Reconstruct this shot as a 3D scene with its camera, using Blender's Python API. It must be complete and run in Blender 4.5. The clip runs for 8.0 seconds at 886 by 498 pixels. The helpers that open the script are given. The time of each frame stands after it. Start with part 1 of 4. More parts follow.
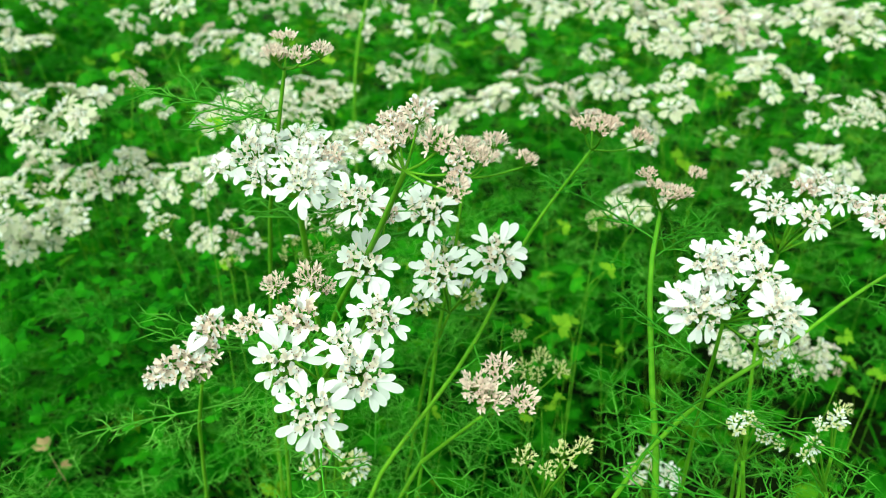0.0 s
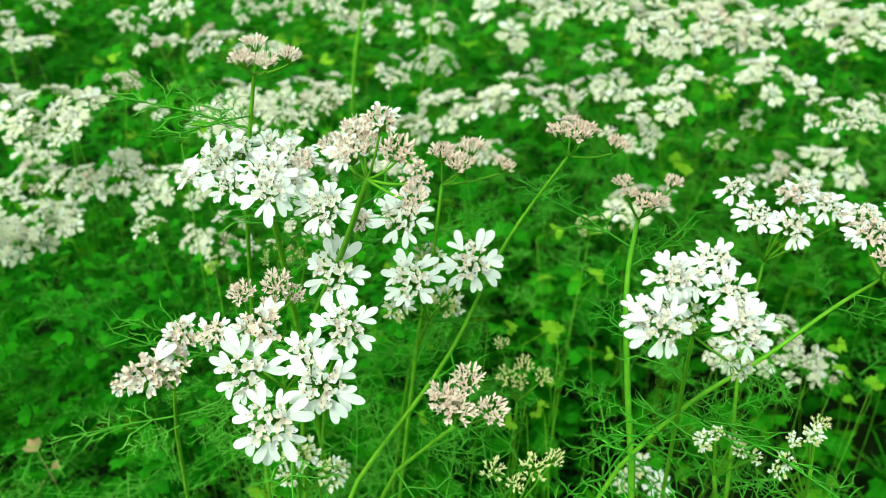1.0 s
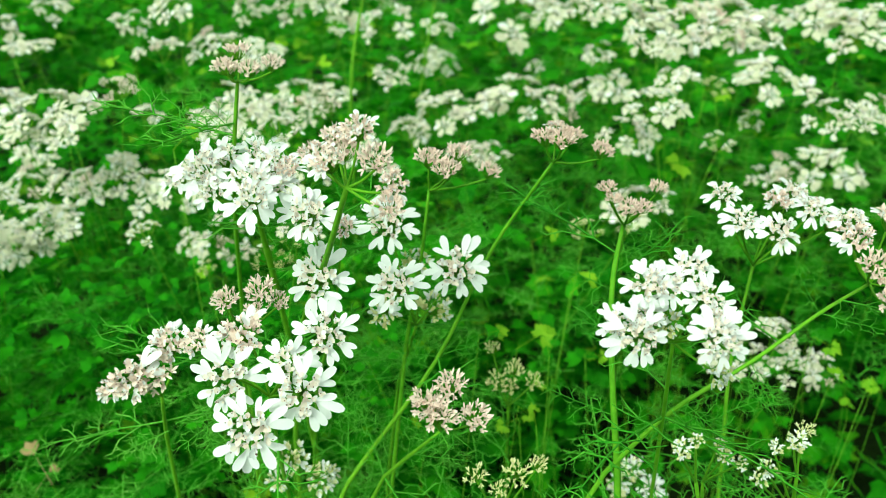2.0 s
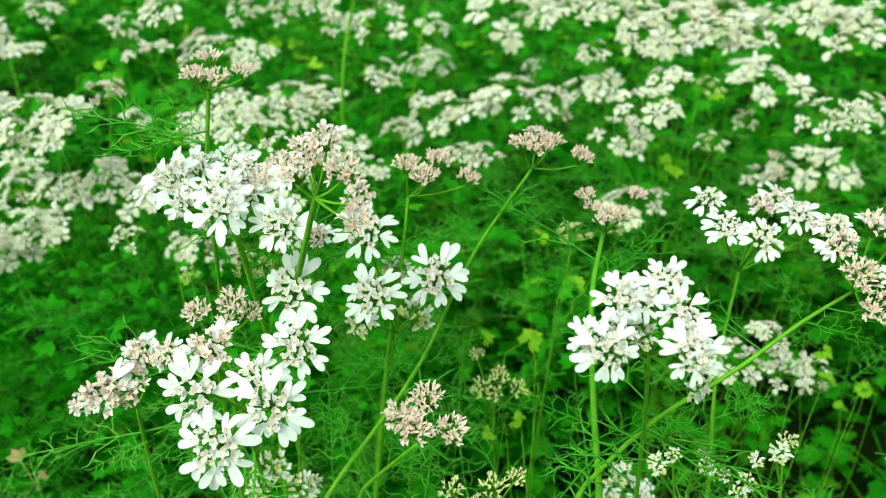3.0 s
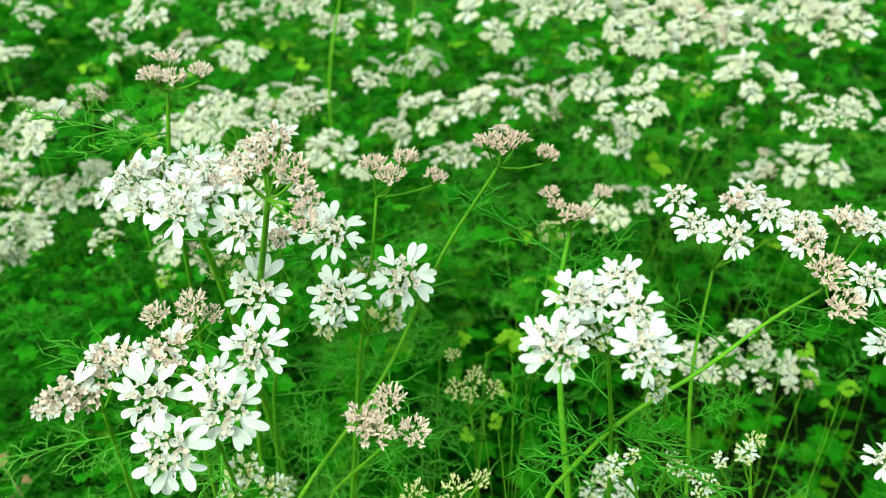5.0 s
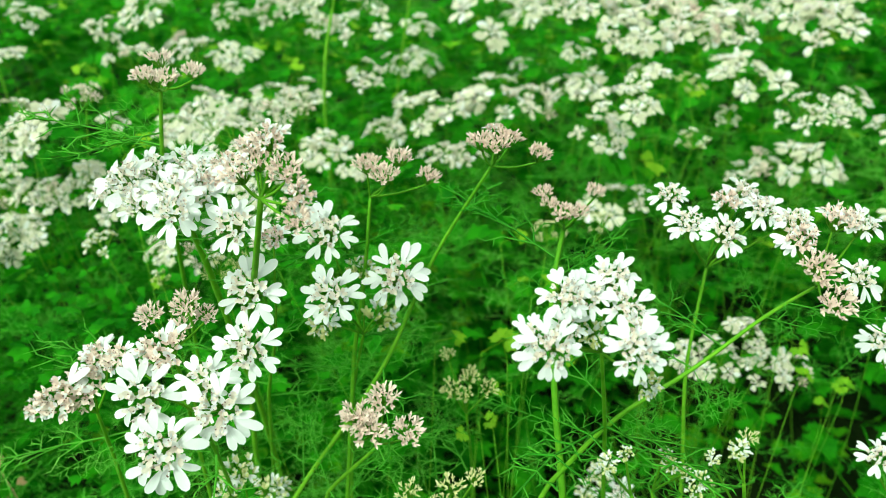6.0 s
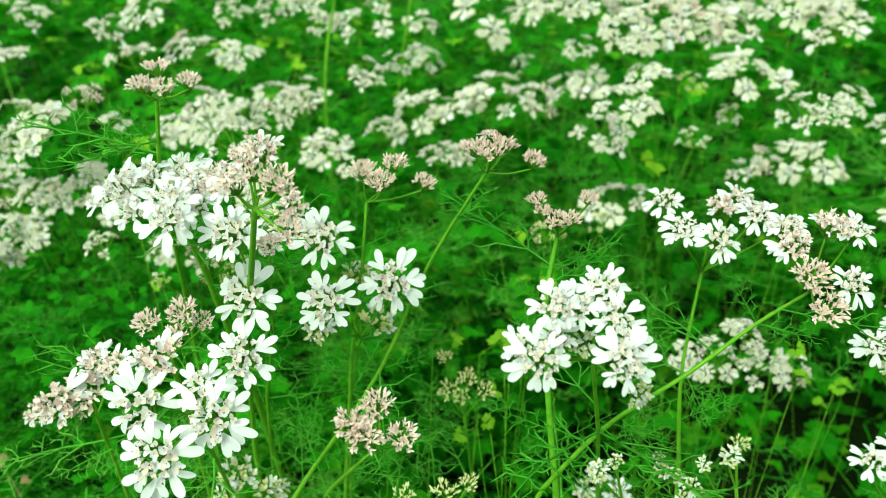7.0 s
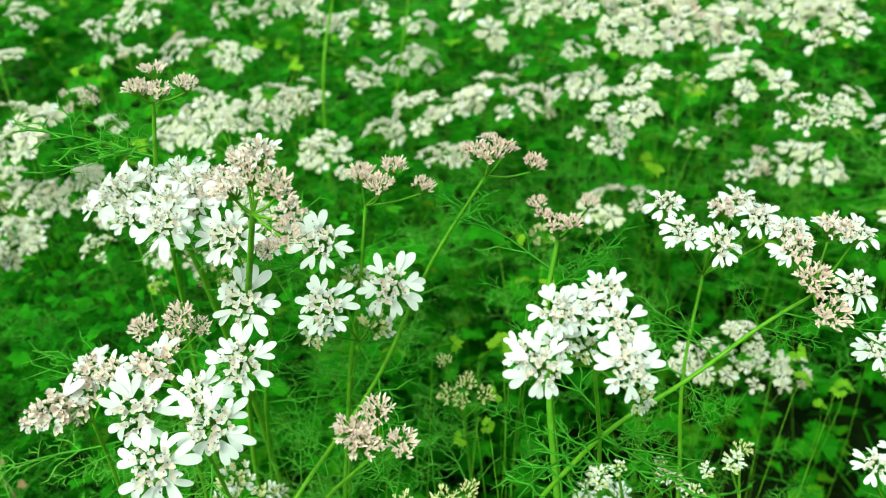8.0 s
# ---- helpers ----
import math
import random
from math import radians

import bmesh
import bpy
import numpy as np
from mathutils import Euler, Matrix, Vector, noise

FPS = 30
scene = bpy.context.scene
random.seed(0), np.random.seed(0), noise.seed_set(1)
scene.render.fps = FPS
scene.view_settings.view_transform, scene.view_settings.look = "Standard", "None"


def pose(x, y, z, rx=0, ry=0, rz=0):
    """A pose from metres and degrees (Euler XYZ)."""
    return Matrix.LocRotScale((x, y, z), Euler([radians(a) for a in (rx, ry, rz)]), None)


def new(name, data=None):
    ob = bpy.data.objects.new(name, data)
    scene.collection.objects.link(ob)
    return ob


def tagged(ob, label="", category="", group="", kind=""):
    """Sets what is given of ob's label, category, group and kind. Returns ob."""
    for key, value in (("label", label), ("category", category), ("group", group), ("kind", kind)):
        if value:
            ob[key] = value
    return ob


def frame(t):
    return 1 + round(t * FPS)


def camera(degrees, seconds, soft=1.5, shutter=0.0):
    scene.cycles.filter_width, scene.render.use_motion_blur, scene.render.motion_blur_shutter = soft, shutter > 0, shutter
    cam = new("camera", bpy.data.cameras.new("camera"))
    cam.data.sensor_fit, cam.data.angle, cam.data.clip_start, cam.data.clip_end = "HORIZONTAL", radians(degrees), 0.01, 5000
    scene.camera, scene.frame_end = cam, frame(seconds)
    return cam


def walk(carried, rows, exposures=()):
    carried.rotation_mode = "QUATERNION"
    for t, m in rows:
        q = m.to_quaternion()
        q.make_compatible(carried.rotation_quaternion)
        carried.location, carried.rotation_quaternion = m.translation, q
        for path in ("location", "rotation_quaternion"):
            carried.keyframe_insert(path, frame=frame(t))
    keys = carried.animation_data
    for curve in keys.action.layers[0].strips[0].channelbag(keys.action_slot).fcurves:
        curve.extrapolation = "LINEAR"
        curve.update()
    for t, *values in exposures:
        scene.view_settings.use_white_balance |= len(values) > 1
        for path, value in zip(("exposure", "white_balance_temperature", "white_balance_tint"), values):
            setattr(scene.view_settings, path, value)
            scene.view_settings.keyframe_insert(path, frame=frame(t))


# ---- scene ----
cam = camera(61.0, 8.0, soft=0.45)
cam.data.dof.use_dof, cam.data.dof.focus_distance, cam.data.dof.aperture_fstop = True, 0.198, 20.0
PATH = [
    (0.00, -0.00187, -0.00664, 0.59913, 65.213, 0.063, -0.102),
    (0.50, 0.00642, -0.00192, 0.60052, 65.097, 0.245, 0.525),
    (1.00, 0.01045, -0.00277, 0.60034, 65.126, 0.202, 0.949),
    (2.50, 0.02103, 0.00008, 0.60339, 64.977, 0.737, 1.506),
    (3.00, 0.02489, 0.00300, 0.60366, 64.878, 0.923, 1.453),
    (3.50, 0.02852, 0.00417, 0.60336, 64.851, 1.167, 1.518),
    (4.00, 0.03277, 0.00662, 0.60430, 64.741, 1.416, 1.584),
    (4.50, 0.03519, 0.00538, 0.60256, 64.946, 1.451, 1.584),
    (6.00, 0.03721, 0.00473, 0.60219, 64.942, 1.583, 1.158),
    (6.50, 0.03563, 0.00293, 0.60079, 65.162, 1.545, 0.952),
    (7.00, 0.04039, 0.00500, 0.60621, 64.474, 1.771, 1.489),
    (7.50, 0.04030, 0.00737, 0.60892, 64.151, 1.861, 1.363),
    (8.00, 0.03986, 0.00717, 0.60630, 64.501, 1.820, 1.302),
]
walk(cam, [(t, pose(x, y, z, rx, ry, rz)) for t, x, y, z, rx, ry, rz in PATH], exposures=[(0.0, 0.95, 6450, -16)])
# ---- light ----
world = bpy.data.worlds.new("overcast_sky")
scene.world = world
world.use_nodes = True
wn, wl = world.node_tree.nodes, world.node_tree.links
sky = wn.new("ShaderNodeTexSky")
sky.sky_type, sky.sun_disc = "NISHITA", False
sky.sun_elevation, sky.sun_rotation = radians(52), radians(210)
sky.air_density, sky.dust_density = 1.0, 3.0
pale = wn.new("ShaderNodeHueSaturation")
pale.inputs["Saturation"].default_value = 0.1
wl.new(sky.outputs[0], pale.inputs["Color"])
wl.new(pale.outputs[0], wn["Background"].inputs[0])
wn["Background"].inputs[1].default_value = 0.12

sun_data = bpy.data.lights.new("sun", "SUN")
sun_data.energy, sun_data.angle, sun_data.color = 1.5, radians(25), (1.0, 0.98, 0.93)
sun = new("sun", sun_data)
sun.matrix_world = pose(0, 0, 4, 38, 0, -30)


# ---- materials ----
def material(name):
    m = bpy.data.materials.new(name)
    m.use_nodes = True
    n, l = m.node_tree.nodes, m.node_tree.links
    n.clear()
    return m, n, l


def living(name, dark, light, rough, glow, scale, spread, tip=None, per="island", bump=0.15):
    """A thin plant surface: two colours mixed by grain and by piece, some light passing through."""
    m, n, l = material(name)
    out = n.new("ShaderNodeOutputMaterial")
    shade = n.new("ShaderNodeBsdfPrincipled")
    back = n.new("ShaderNodeBsdfTranslucent")
    mix = n.new("ShaderNodeMixShader")
    grain = n.new("ShaderNodeTexNoise")
    grain.inputs["Scale"].default_value, grain.inputs["Detail"].default_value = scale, 4
    broad = n.new("ShaderNodeTexNoise")
    broad.inputs["Scale"].default_value, broad.inputs["Detail"].default_value = 5, 3
    coord = n.new("ShaderNodeTexCoord")
    geo = n.new("ShaderNodeNewGeometry")
    l.new(coord.outputs["Object"], grain.inputs["Vector"])
    l.new(geo.outputs["Position"], broad.inputs["Vector"])
    if per == "island":
        chance = geo.outputs["Random Per Island"]
    else:
        chance = n.new("ShaderNodeObjectInfo").outputs["Random"]
    a = n.new("ShaderNodeMath")
    a.operation = "MULTIPLY_ADD"
    l.new(chance, a.inputs[0])
    a.inputs[1].default_value = spread
    l.new(grain.outputs["Fac"], a.inputs[2])
    b = n.new("ShaderNodeMath")
    b.operation = "MULTIPLY_ADD"
    l.new(broad.outputs["Fac"], b.inputs[0])
    b.inputs[1].default_value = 1.9
    l.new(a.outputs[0], b.inputs[2])
    even = n.new("ShaderNodeMath")
    even.operation = "DIVIDE"
    even.inputs[1].default_value = spread + 2.9
    l.new(b.outputs[0], even.inputs[0])
    ramp = n.new("ShaderNodeValToRGB")
    ramp.color_ramp.elements[0].position, ramp.color_ramp.elements[0].color = 0.34, (*dark, 1)
    ramp.color_ramp.elements[1].position, ramp.color_ramp.elements[1].color = 0.6, (*light, 1)
    if tip:
        ramp.color_ramp.elements.new(0.70).color = (*tip, 1)
    l.new(even.outputs[0], ramp.inputs[0])
    relief = n.new("ShaderNodeBump")
    relief.inputs["Strength"].default_value, relief.inputs["Distance"].default_value = bump, 0.0004
    l.new(grain.outputs["Fac"], relief.inputs["Height"])
    l.new(relief.outputs[0], shade.inputs["Normal"])
    l.new(ramp.outputs[0], shade.inputs["Base Color"])
    l.new(ramp.outputs[0], back.inputs["Color"])
    shade.inputs["Roughness"].default_value = rough
    shade.inputs["Specular IOR Level"].default_value = 0.06
    mix.inputs[0].default_value = glow
    l.new(shade.outputs[0], mix.inputs[1])
    l.new(back.outputs[0], mix.inputs[2])
    l.new(mix.outputs[0], out.inputs[0])
    return m


PETAL = living("white_petal", (0.81, 0.83, 0.81), (0.87, 0.89, 0.87), 0.6, 0.40, 900, 0.3, bump=0.25)
IVORY = living("ivory_petal", (0.58, 0.585, 0.40), (0.72, 0.72, 0.54), 0.6, 0.40, 700, 0.9, bump=0.2)
FLORET = living("rosy_floret", (0.80, 0.69, 0.58), (0.90, 0.86, 0.77), 0.7, 0.45, 1200, 0.4)
FADED = living("faded_floret", (0.69, 0.52, 0.43), (0.88, 0.77, 0.68), 0.7, 0.3, 1000, 0.4)
CREAM = living("cream_bud", (0.52, 0.56, 0.18), (0.80, 0.79, 0.48), 0.7, 0.35, 1000, 0.4)
ANTHER = living("dark_anther", (0.10, 0.05, 0.05), (0.25, 0.13, 0.10), 0.7, 0.0, 900, 0.4)
STEM = living("green_stem", (0.06, 0.23, 0.010), (0.17, 0.41, 0.024), 0.5, 0.05, 260, 0.2, per="object")
FEATHER = living("feathery_leaf_green", (0.036, 0.26, 0.012), (0.155, 0.51, 0.045), 0.6, 0.25, 200, 0.6, tip=(0.30, 0.62, 0.12))
LEAF = living("broad_leaf_green", (0.016, 0.140, 0.004), (0.053, 0.325, 0.008), 0.65, 0.40, 240, 0.7, tip=(0.19, 0.445, 0.016))
YELLOW = living("yellowing_leaf", (0.10, 0.30, 0.010), (0.22, 0.44, 0.02), 0.5, 0.3, 240, 0.4)
BROWN = living("withered_leaf_brown", (0.22, 0.15, 0.06), (0.42, 0.33, 0.16), 0.8, 0.15, 300, 0.4)


def soil_material():
    m, n, l = material("shade_dark_soil")
    out, shade = n.new("ShaderNodeOutputMaterial"), n.new("ShaderNodeBsdfPrincipled")
    geo = n.new("ShaderNodeNewGeometry")
    fine, wide = n.new("ShaderNodeTexNoise"), n.new("ShaderNodeTexNoise")
    fine.inputs["Scale"].default_value, fine.inputs["Detail"].default_value = 140, 8
    wide.inputs["Scale"].default_value, wide.inputs["Detail"].default_value = 6, 4
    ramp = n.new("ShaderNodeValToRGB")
    # both tones green-black: the shade deep between the plants is in the base colour
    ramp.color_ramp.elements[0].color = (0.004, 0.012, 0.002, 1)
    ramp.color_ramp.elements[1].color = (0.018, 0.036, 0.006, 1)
    add = n.new("ShaderNodeMath")
    add.operation = "MULTIPLY"
    bump = n.new("ShaderNodeBump")
    bump.inputs["Distance"].default_value = 0.01
    for t in (fine, wide):
        l.new(geo.outputs["Position"], t.inputs["Vector"])
    l.new(fine.outputs["Fac"], add.inputs[0])
    l.new(wide.outputs["Fac"], add.inputs[1])
    add.inputs[1].default_value = 1
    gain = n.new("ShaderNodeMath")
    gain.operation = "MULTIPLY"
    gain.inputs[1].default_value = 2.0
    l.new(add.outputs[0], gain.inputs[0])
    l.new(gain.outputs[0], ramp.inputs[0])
    l.new(fine.outputs["Fac"], bump.inputs["Height"])
    l.new(bump.outputs[0], shade.inputs["Normal"])
    l.new(ramp.outputs[0], shade.inputs["Base Color"])
    shade.inputs["Roughness"].default_value = 0.9
    shade.inputs["Specular IOR Level"].default_value = 0.05
    l.new(shade.outputs[0], out.inputs[0])
    return m


SOIL = soil_material()


# ---- mesh helpers ----
class Shape:
    """Vertices, faces and a material number for each face."""

    def __init__(self):
        self.v, self.f, self.m = [], [], []

    def blade(self, at, way, side, length, width, curl, mat, rows=6, cup=0.12, tip=0.55):
        """A petal lobe or leaf blade: narrow at its base, widest beyond the middle, rounded at the tip."""
        way, side = way.normalized(), side.normalized()
        up = side.cross(way)
        if up.z < 0 and abs(up.z) > 0.2:
            up = -up
        first = len(self.v)
        for k in range(rows + 1):
            s = k / rows
            w = (0.28 + 0.72 * math.sin(min(1.0, s / tip) * math.pi / 2) ** 1.2) if s < tip else math.sqrt(max(0.0, 1 - ((s - tip) / (1.02 - tip)) ** 2))
            mid = at + way * (length * s) + up * (length * curl * s * s)
            for c in (-1, 0, 1):
                self.v.append(mid + side * (c * w * width / 2) + up * (cup * width * w * abs(c)))
        for k in range(rows):
            for c in range(2):
                a = first + 3 * k + c
                self.f.append((a, a + 1, a + 4, a + 3))
                self.m.append(mat)

    def tube(self, points, radii, sides, mat):
        first, turn = len(self.v), None
        n = len(points)
        for k, p in enumerate(points):
            d = (points[min(k + 1, n - 1)] - points[max(k - 1, 0)]).normalized()
            if turn is None:
                turn = d.orthogonal().normalized()
            turn = (turn - d * turn.dot(d)).normalized()
            other = d.cross(turn)
            for s in range(sides):
                a = 2 * math.pi * s / sides
                self.v.append(p + (turn * math.cos(a) + other * math.sin(a)) * radii[k])
        for k in range(n - 1):
            for s in range(sides):
                a, b = first + k * sides + s, first + k * sides + (s + 1) % sides
                self.f.append((a, b, b + sides, a + sides))
                self.m.append(mat)
        if sides > 3:
            end = first + (n - 1) * sides
            self.f.append(tuple(range(end, end + sides)))
            self.m.append(mat)

    def spine(self, at, end, r, mat=0):
        """A thread of three sides that runs out into a point."""
        way = (end - at).normalized()
        x = way.orthogonal().normalized()
        y = way.cross(x)
        first = len(self.v)
        for k in range(3):
            a = 2 * math.pi * k / 3
            self.v.append(at + (x * math.cos(a) + y * math.sin(a)) * r)
        self.v.append(end)
        self.f += [(first, first + 1, first + 3), (first + 1, first + 2, first + 3), (first + 2, first, first + 3)]
        self.m += [mat] * 3

    def bead(self, at, way, r, tall, mat, sides=4):
        """A small seed-like body."""
        way = way.normalized()
        x = way.orthogonal().normalized()
        y = way.cross(x)
        first = len(self.v)
        self.v.append(at - way * tall)
        for s in range(sides):
            a = 2 * math.pi * s / sides
            self.v.append(at + (x * math.cos(a) + y * math.sin(a)) * r)
        self.v.append(at + way * tall)
        for s in range(sides):
            a, b = first + 1 + s, first + 1 + (s + 1) % sides
            self.f += [(first, b, a), (first + sides + 1, a, b)]
            self.m += [mat, mat]

    def mesh(self, name, mats):
        me = bpy.data.meshes.new(name)
        me.from_pydata(self.v, [], self.f)
        for m in mats:
            me.materials.append(m)
        me.polygons.foreach_set("material_index", self.m)
        me.polygons.foreach_set("use_smooth", [True] * len(self.f))
        me.update()
        return me

    def triangles(self):
        """The shape as arrays, for scattering in great numbers."""
        tri, mat = [], []
        for f, m in zip(self.f, self.m):
            for k in range(1, len(f) - 1):
                tri.append((f[0], f[k], f[k + 1]))
                mat.append(m)
        return np.array([tuple(p) for p in self.v], float), np.array(tri, int), np.array(mat, int)


def stand(at, normal, ahead, size):
    """The pose of a piece at a place: its z along normal, its x towards ahead, of that size."""
    z = Vector(normal).normalized()
    x = Vector(ahead) - z * z.dot(Vector(ahead))
    x = x.normalized() if x.length > 1e-6 else z.orthogonal().normalized()
    y = z.cross(x)
    turn = Matrix((x, y, z)).transposed().to_4x4()
    return Matrix.Translation(at) @ turn @ Matrix.Scale(size, 4)


def smooth_line(points, steps):
    """A curve through the points, easing by their distances so that it never overshoots."""
    p = [Vector(q) for q in points]
    d = [max(1e-5, (b - a).length) for a, b in zip(p, p[1:])]
    slope = [(b - a) / l for a, b, l in zip(p, p[1:], d)]
    tan = [slope[0]]
    for k in range(1, len(p) - 1):
        tan.append((slope[k - 1] * d[k] + slope[k] * d[k - 1]) / (d[k - 1] + d[k]))
    tan.append(slope[-1])
    out = []
    for k in range(len(p) - 1):
        for s in range(steps):
            t = s / steps
            a, b = 2 * t ** 3 - 3 * t * t + 1, t ** 3 - 2 * t * t + t
            out.append(p[k] * a + tan[k] * (b * d[k]) + p[k + 1] * (1 - a) + tan[k + 1] * ((t ** 3 - t * t) * d[k]))
    out.append(p[-1])
    return out


def bend(rng, amount):
    return Vector((rng.uniform(-amount, amount), rng.uniform(-amount, amount), rng.uniform(-amount, amount)))


# ---- flower heads: every head is one unit across, its face along +z, its outer side along +x ----
HEAD_MATS = [PETAL, FLORET, ANTHER, STEM, FADED, CREAM, IVORY]
Z = Vector((0, 0, 1))


def petal_mesh(seed, lobes, mat=0, slim=1.0):
    """One enlarged outer petal with its rounded lobes, along +x from its claw."""
    rng, s = random.Random(seed), Shape()
    spread = {2: rng.uniform(0.52, 0.74), 3: 0.55}[lobes]
    for k in range(lobes):
        a = (k - (lobes - 1) / 2) * spread + rng.uniform(-0.1, 0.1)
        long = 0.305 * rng.uniform(0.86, 1.12) * (1.0 if lobes < 3 or k == 1 else 0.8)
        way = Vector((math.cos(a), math.sin(a), rng.uniform(-0.12, 0.22)))
        side = Vector((-math.sin(a), math.cos(a), rng.uniform(-0.25, 0.25)))
        s.blade(Vector((0, 0, 0.004 * k)), way, side, long, long * slim * rng.uniform(0.33, 0.41), rng.uniform(-0.30, 0.05), mat, 8, rng.uniform(0.04, 0.16), 0.70)
    return s.mesh("petal", HEAD_MATS)


PETALS = [petal_mesh(10 + k, (2, 2, 3)[k % 3]) for k in range(12)]
WITHERED = [petal_mesh(30 + k, 2, 4, 0.72) for k in range(4)]


def floret(s, rng, at, way, size, kind, fine):
    """A small inner flower: seed body, five inturned petals, stamens."""
    body = {"white": 1, "fading": 4 if fine == 2 else 1, "pink": 4, "bud": 5, "seed": 5}[kind]
    x = way.orthogonal().normalized()
    y = way.cross(x)
    s.bead(at - way * size * 0.3, way, size * 0.26, size * 0.55, 3 if kind == "bud" else body, (3, 3, 5)[fine])
    count = (0, 4, 5)[fine]
    for k in range(count):
        a = 2 * math.pi * k / count + rng.uniform(-0.3, 0.3)
        out = x * math.cos(a) + y * math.sin(a)
        lean = {"white": 1.3, "fading": 1.1, "pink": 0.85, "bud": 0.8, "seed": 0.8}[kind] * rng.uniform(0.5, 1.5)
        long = size * {"white": 1.0, "fading": 1.1, "pink": 1.55, "bud": 1.15, "seed": 1.3}[kind] * rng.uniform(0.6, 1.35)
        mat = 0 if (kind in ("white", "bud") and rng.random() < 0.5) or (kind == "fading" and rng.random() < 0.25) else body
        s.blade(at, (way + out * lean), way.cross(out), long, size * {"white": 0.8, "fading": 0.68, "pink": 0.6, "bud": 0.6, "seed": 0.45}[kind], rng.uniform(-0.1, 0.35), mat, 3 if fine == 2 else 2, 0.2, 0.6)
    if fine == 2 and kind in ("white", "fading", "pink"):
        for k in range(1 + (rng.random() < 0.4)):
            d = (way + x * rng.uniform(-0.5, 0.5) + y * rng.uniform(-0.5, 0.5)).normalized()
            end = at + d * size * rng.uniform(1.0, 1.5)
            s.tube([at, end], [size * 0.06, size * 0.04], 3, 0 if k else body)
            s.bead(end, d, size * 0.12, size * 0.14, 2)


def head_shape(seed, kind, fine, ray=0.0, petals=False):
    """A flower head without (or with) its outer petals; ray adds its stalk down to the hub."""
    rng, s = random.Random(seed), Shape()
    count = {"white": 18, "fading": 21, "pink": 21, "bud": 16, "seed": 17}[kind] if fine == 2 else (4, 13)[fine]
    reach = {"white": 0.25, "fading": 0.28, "pink": 0.36, "bud": 0.30, "seed": 0.30}[kind]
    foot = Vector((0, 0, -0.34))
    for k in range(count):
        r = reach * math.sqrt((k + 0.5) / count)
        a = k * 2.39996 + rng.uniform(-0.3, 0.3)
        at = Vector((r * math.cos(a), r * math.sin(a), 0.07 - 0.5 * r * r + rng.uniform(-0.02, 0.03)))
        way = (Z + Vector((at.x, at.y, 0)) * 2.0 + bend(rng, 0.2)).normalized()
        size = (0.2, 0.115, 0.098)[fine] * rng.uniform(0.8, 1.2) * {"bud": 1.35, "white": 0.86}.get(kind, 1.0)
        floret(s, rng, at, way, size, kind, fine)
        if fine == 2:
            s.tube([foot, foot.lerp(at, 0.5) + Vector((at.x, at.y, 0)) * 0.12, at - way * size], [0.016, 0.013, 0.013], 3, 3)
        elif fine == 1:
            s.tube([foot, at - way * size], [0.016, 0.014], 3, 3)
    if petals:
        ring = {"white": 7, "fading": 4, "pink": 0, "bud": 3, "seed": 0}[kind]
        for k in range(ring):
            a = 2 * math.pi * (k + rng.uniform(-0.25, 0.25)) / max(ring, 1)
            big = 1.0 if kind == "white" else 0.8
            for j in range((1, 2 + k % 2, 3)[fine]):
                b = a + (j - 0.5) * 0.42 + rng.uniform(-0.08, 0.08)
                way = Vector((math.cos(b), math.sin(b), rng.uniform(-0.15, 0.35)))
                side = Vector((-math.sin(b), math.cos(b), rng.uniform(-0.3, 0.3)))
                long = 0.37 * big * rng.uniform(0.8, 1.15) * (0.8 + 0.45 * (0.5 + 0.5 * math.cos(a)) if fine else 1.0)
                at = Vector((math.cos(a), math.sin(a), 0)) * (reach * 0.85)
                if fine:
                    s.blade(at, way, side, long, long * 0.56, rng.uniform(-0.25, 0.1), 6 if rng.random() < 0.8 else 0, 4, 0.12)
                else:
                    tip, w = at + way * long, side * (long * 0.48)
                    q = len(s.v)
                    s.v += [at, at.lerp(tip, 0.65) - w, tip, at.lerp(tip, 0.65) + w]
                    s.f.append((q, q + 1, q + 2, q + 3))
                    s.m.append(6)
    if ray:
        sag = bend(rng, 0.06)
        s.tube([Vector((0, 0, -ray)), foot + sag * 0.2], [0.032, 0.03], 3, 3)
    return s


KINDS = ("white", "fading", "pink", "bud", "seed")
NEAR_HEADS = {k: [head_shape(100 + 7 * j, k, 2).mesh("umbellet", HEAD_MATS) for j in range(3)] for k in KINDS}
RAY = 1.25
MID_HEADS = {k: [head_shape(300 + 11 * j, k, 1, 0.0, True).mesh("umbellet", HEAD_MATS) for j in range(4)] for k in KINDS}
FAR_SHAPES = {k: [head_shape(500 + 13 * j, k, 0, RAY, True) for j in range(3)] for k in KINDS}


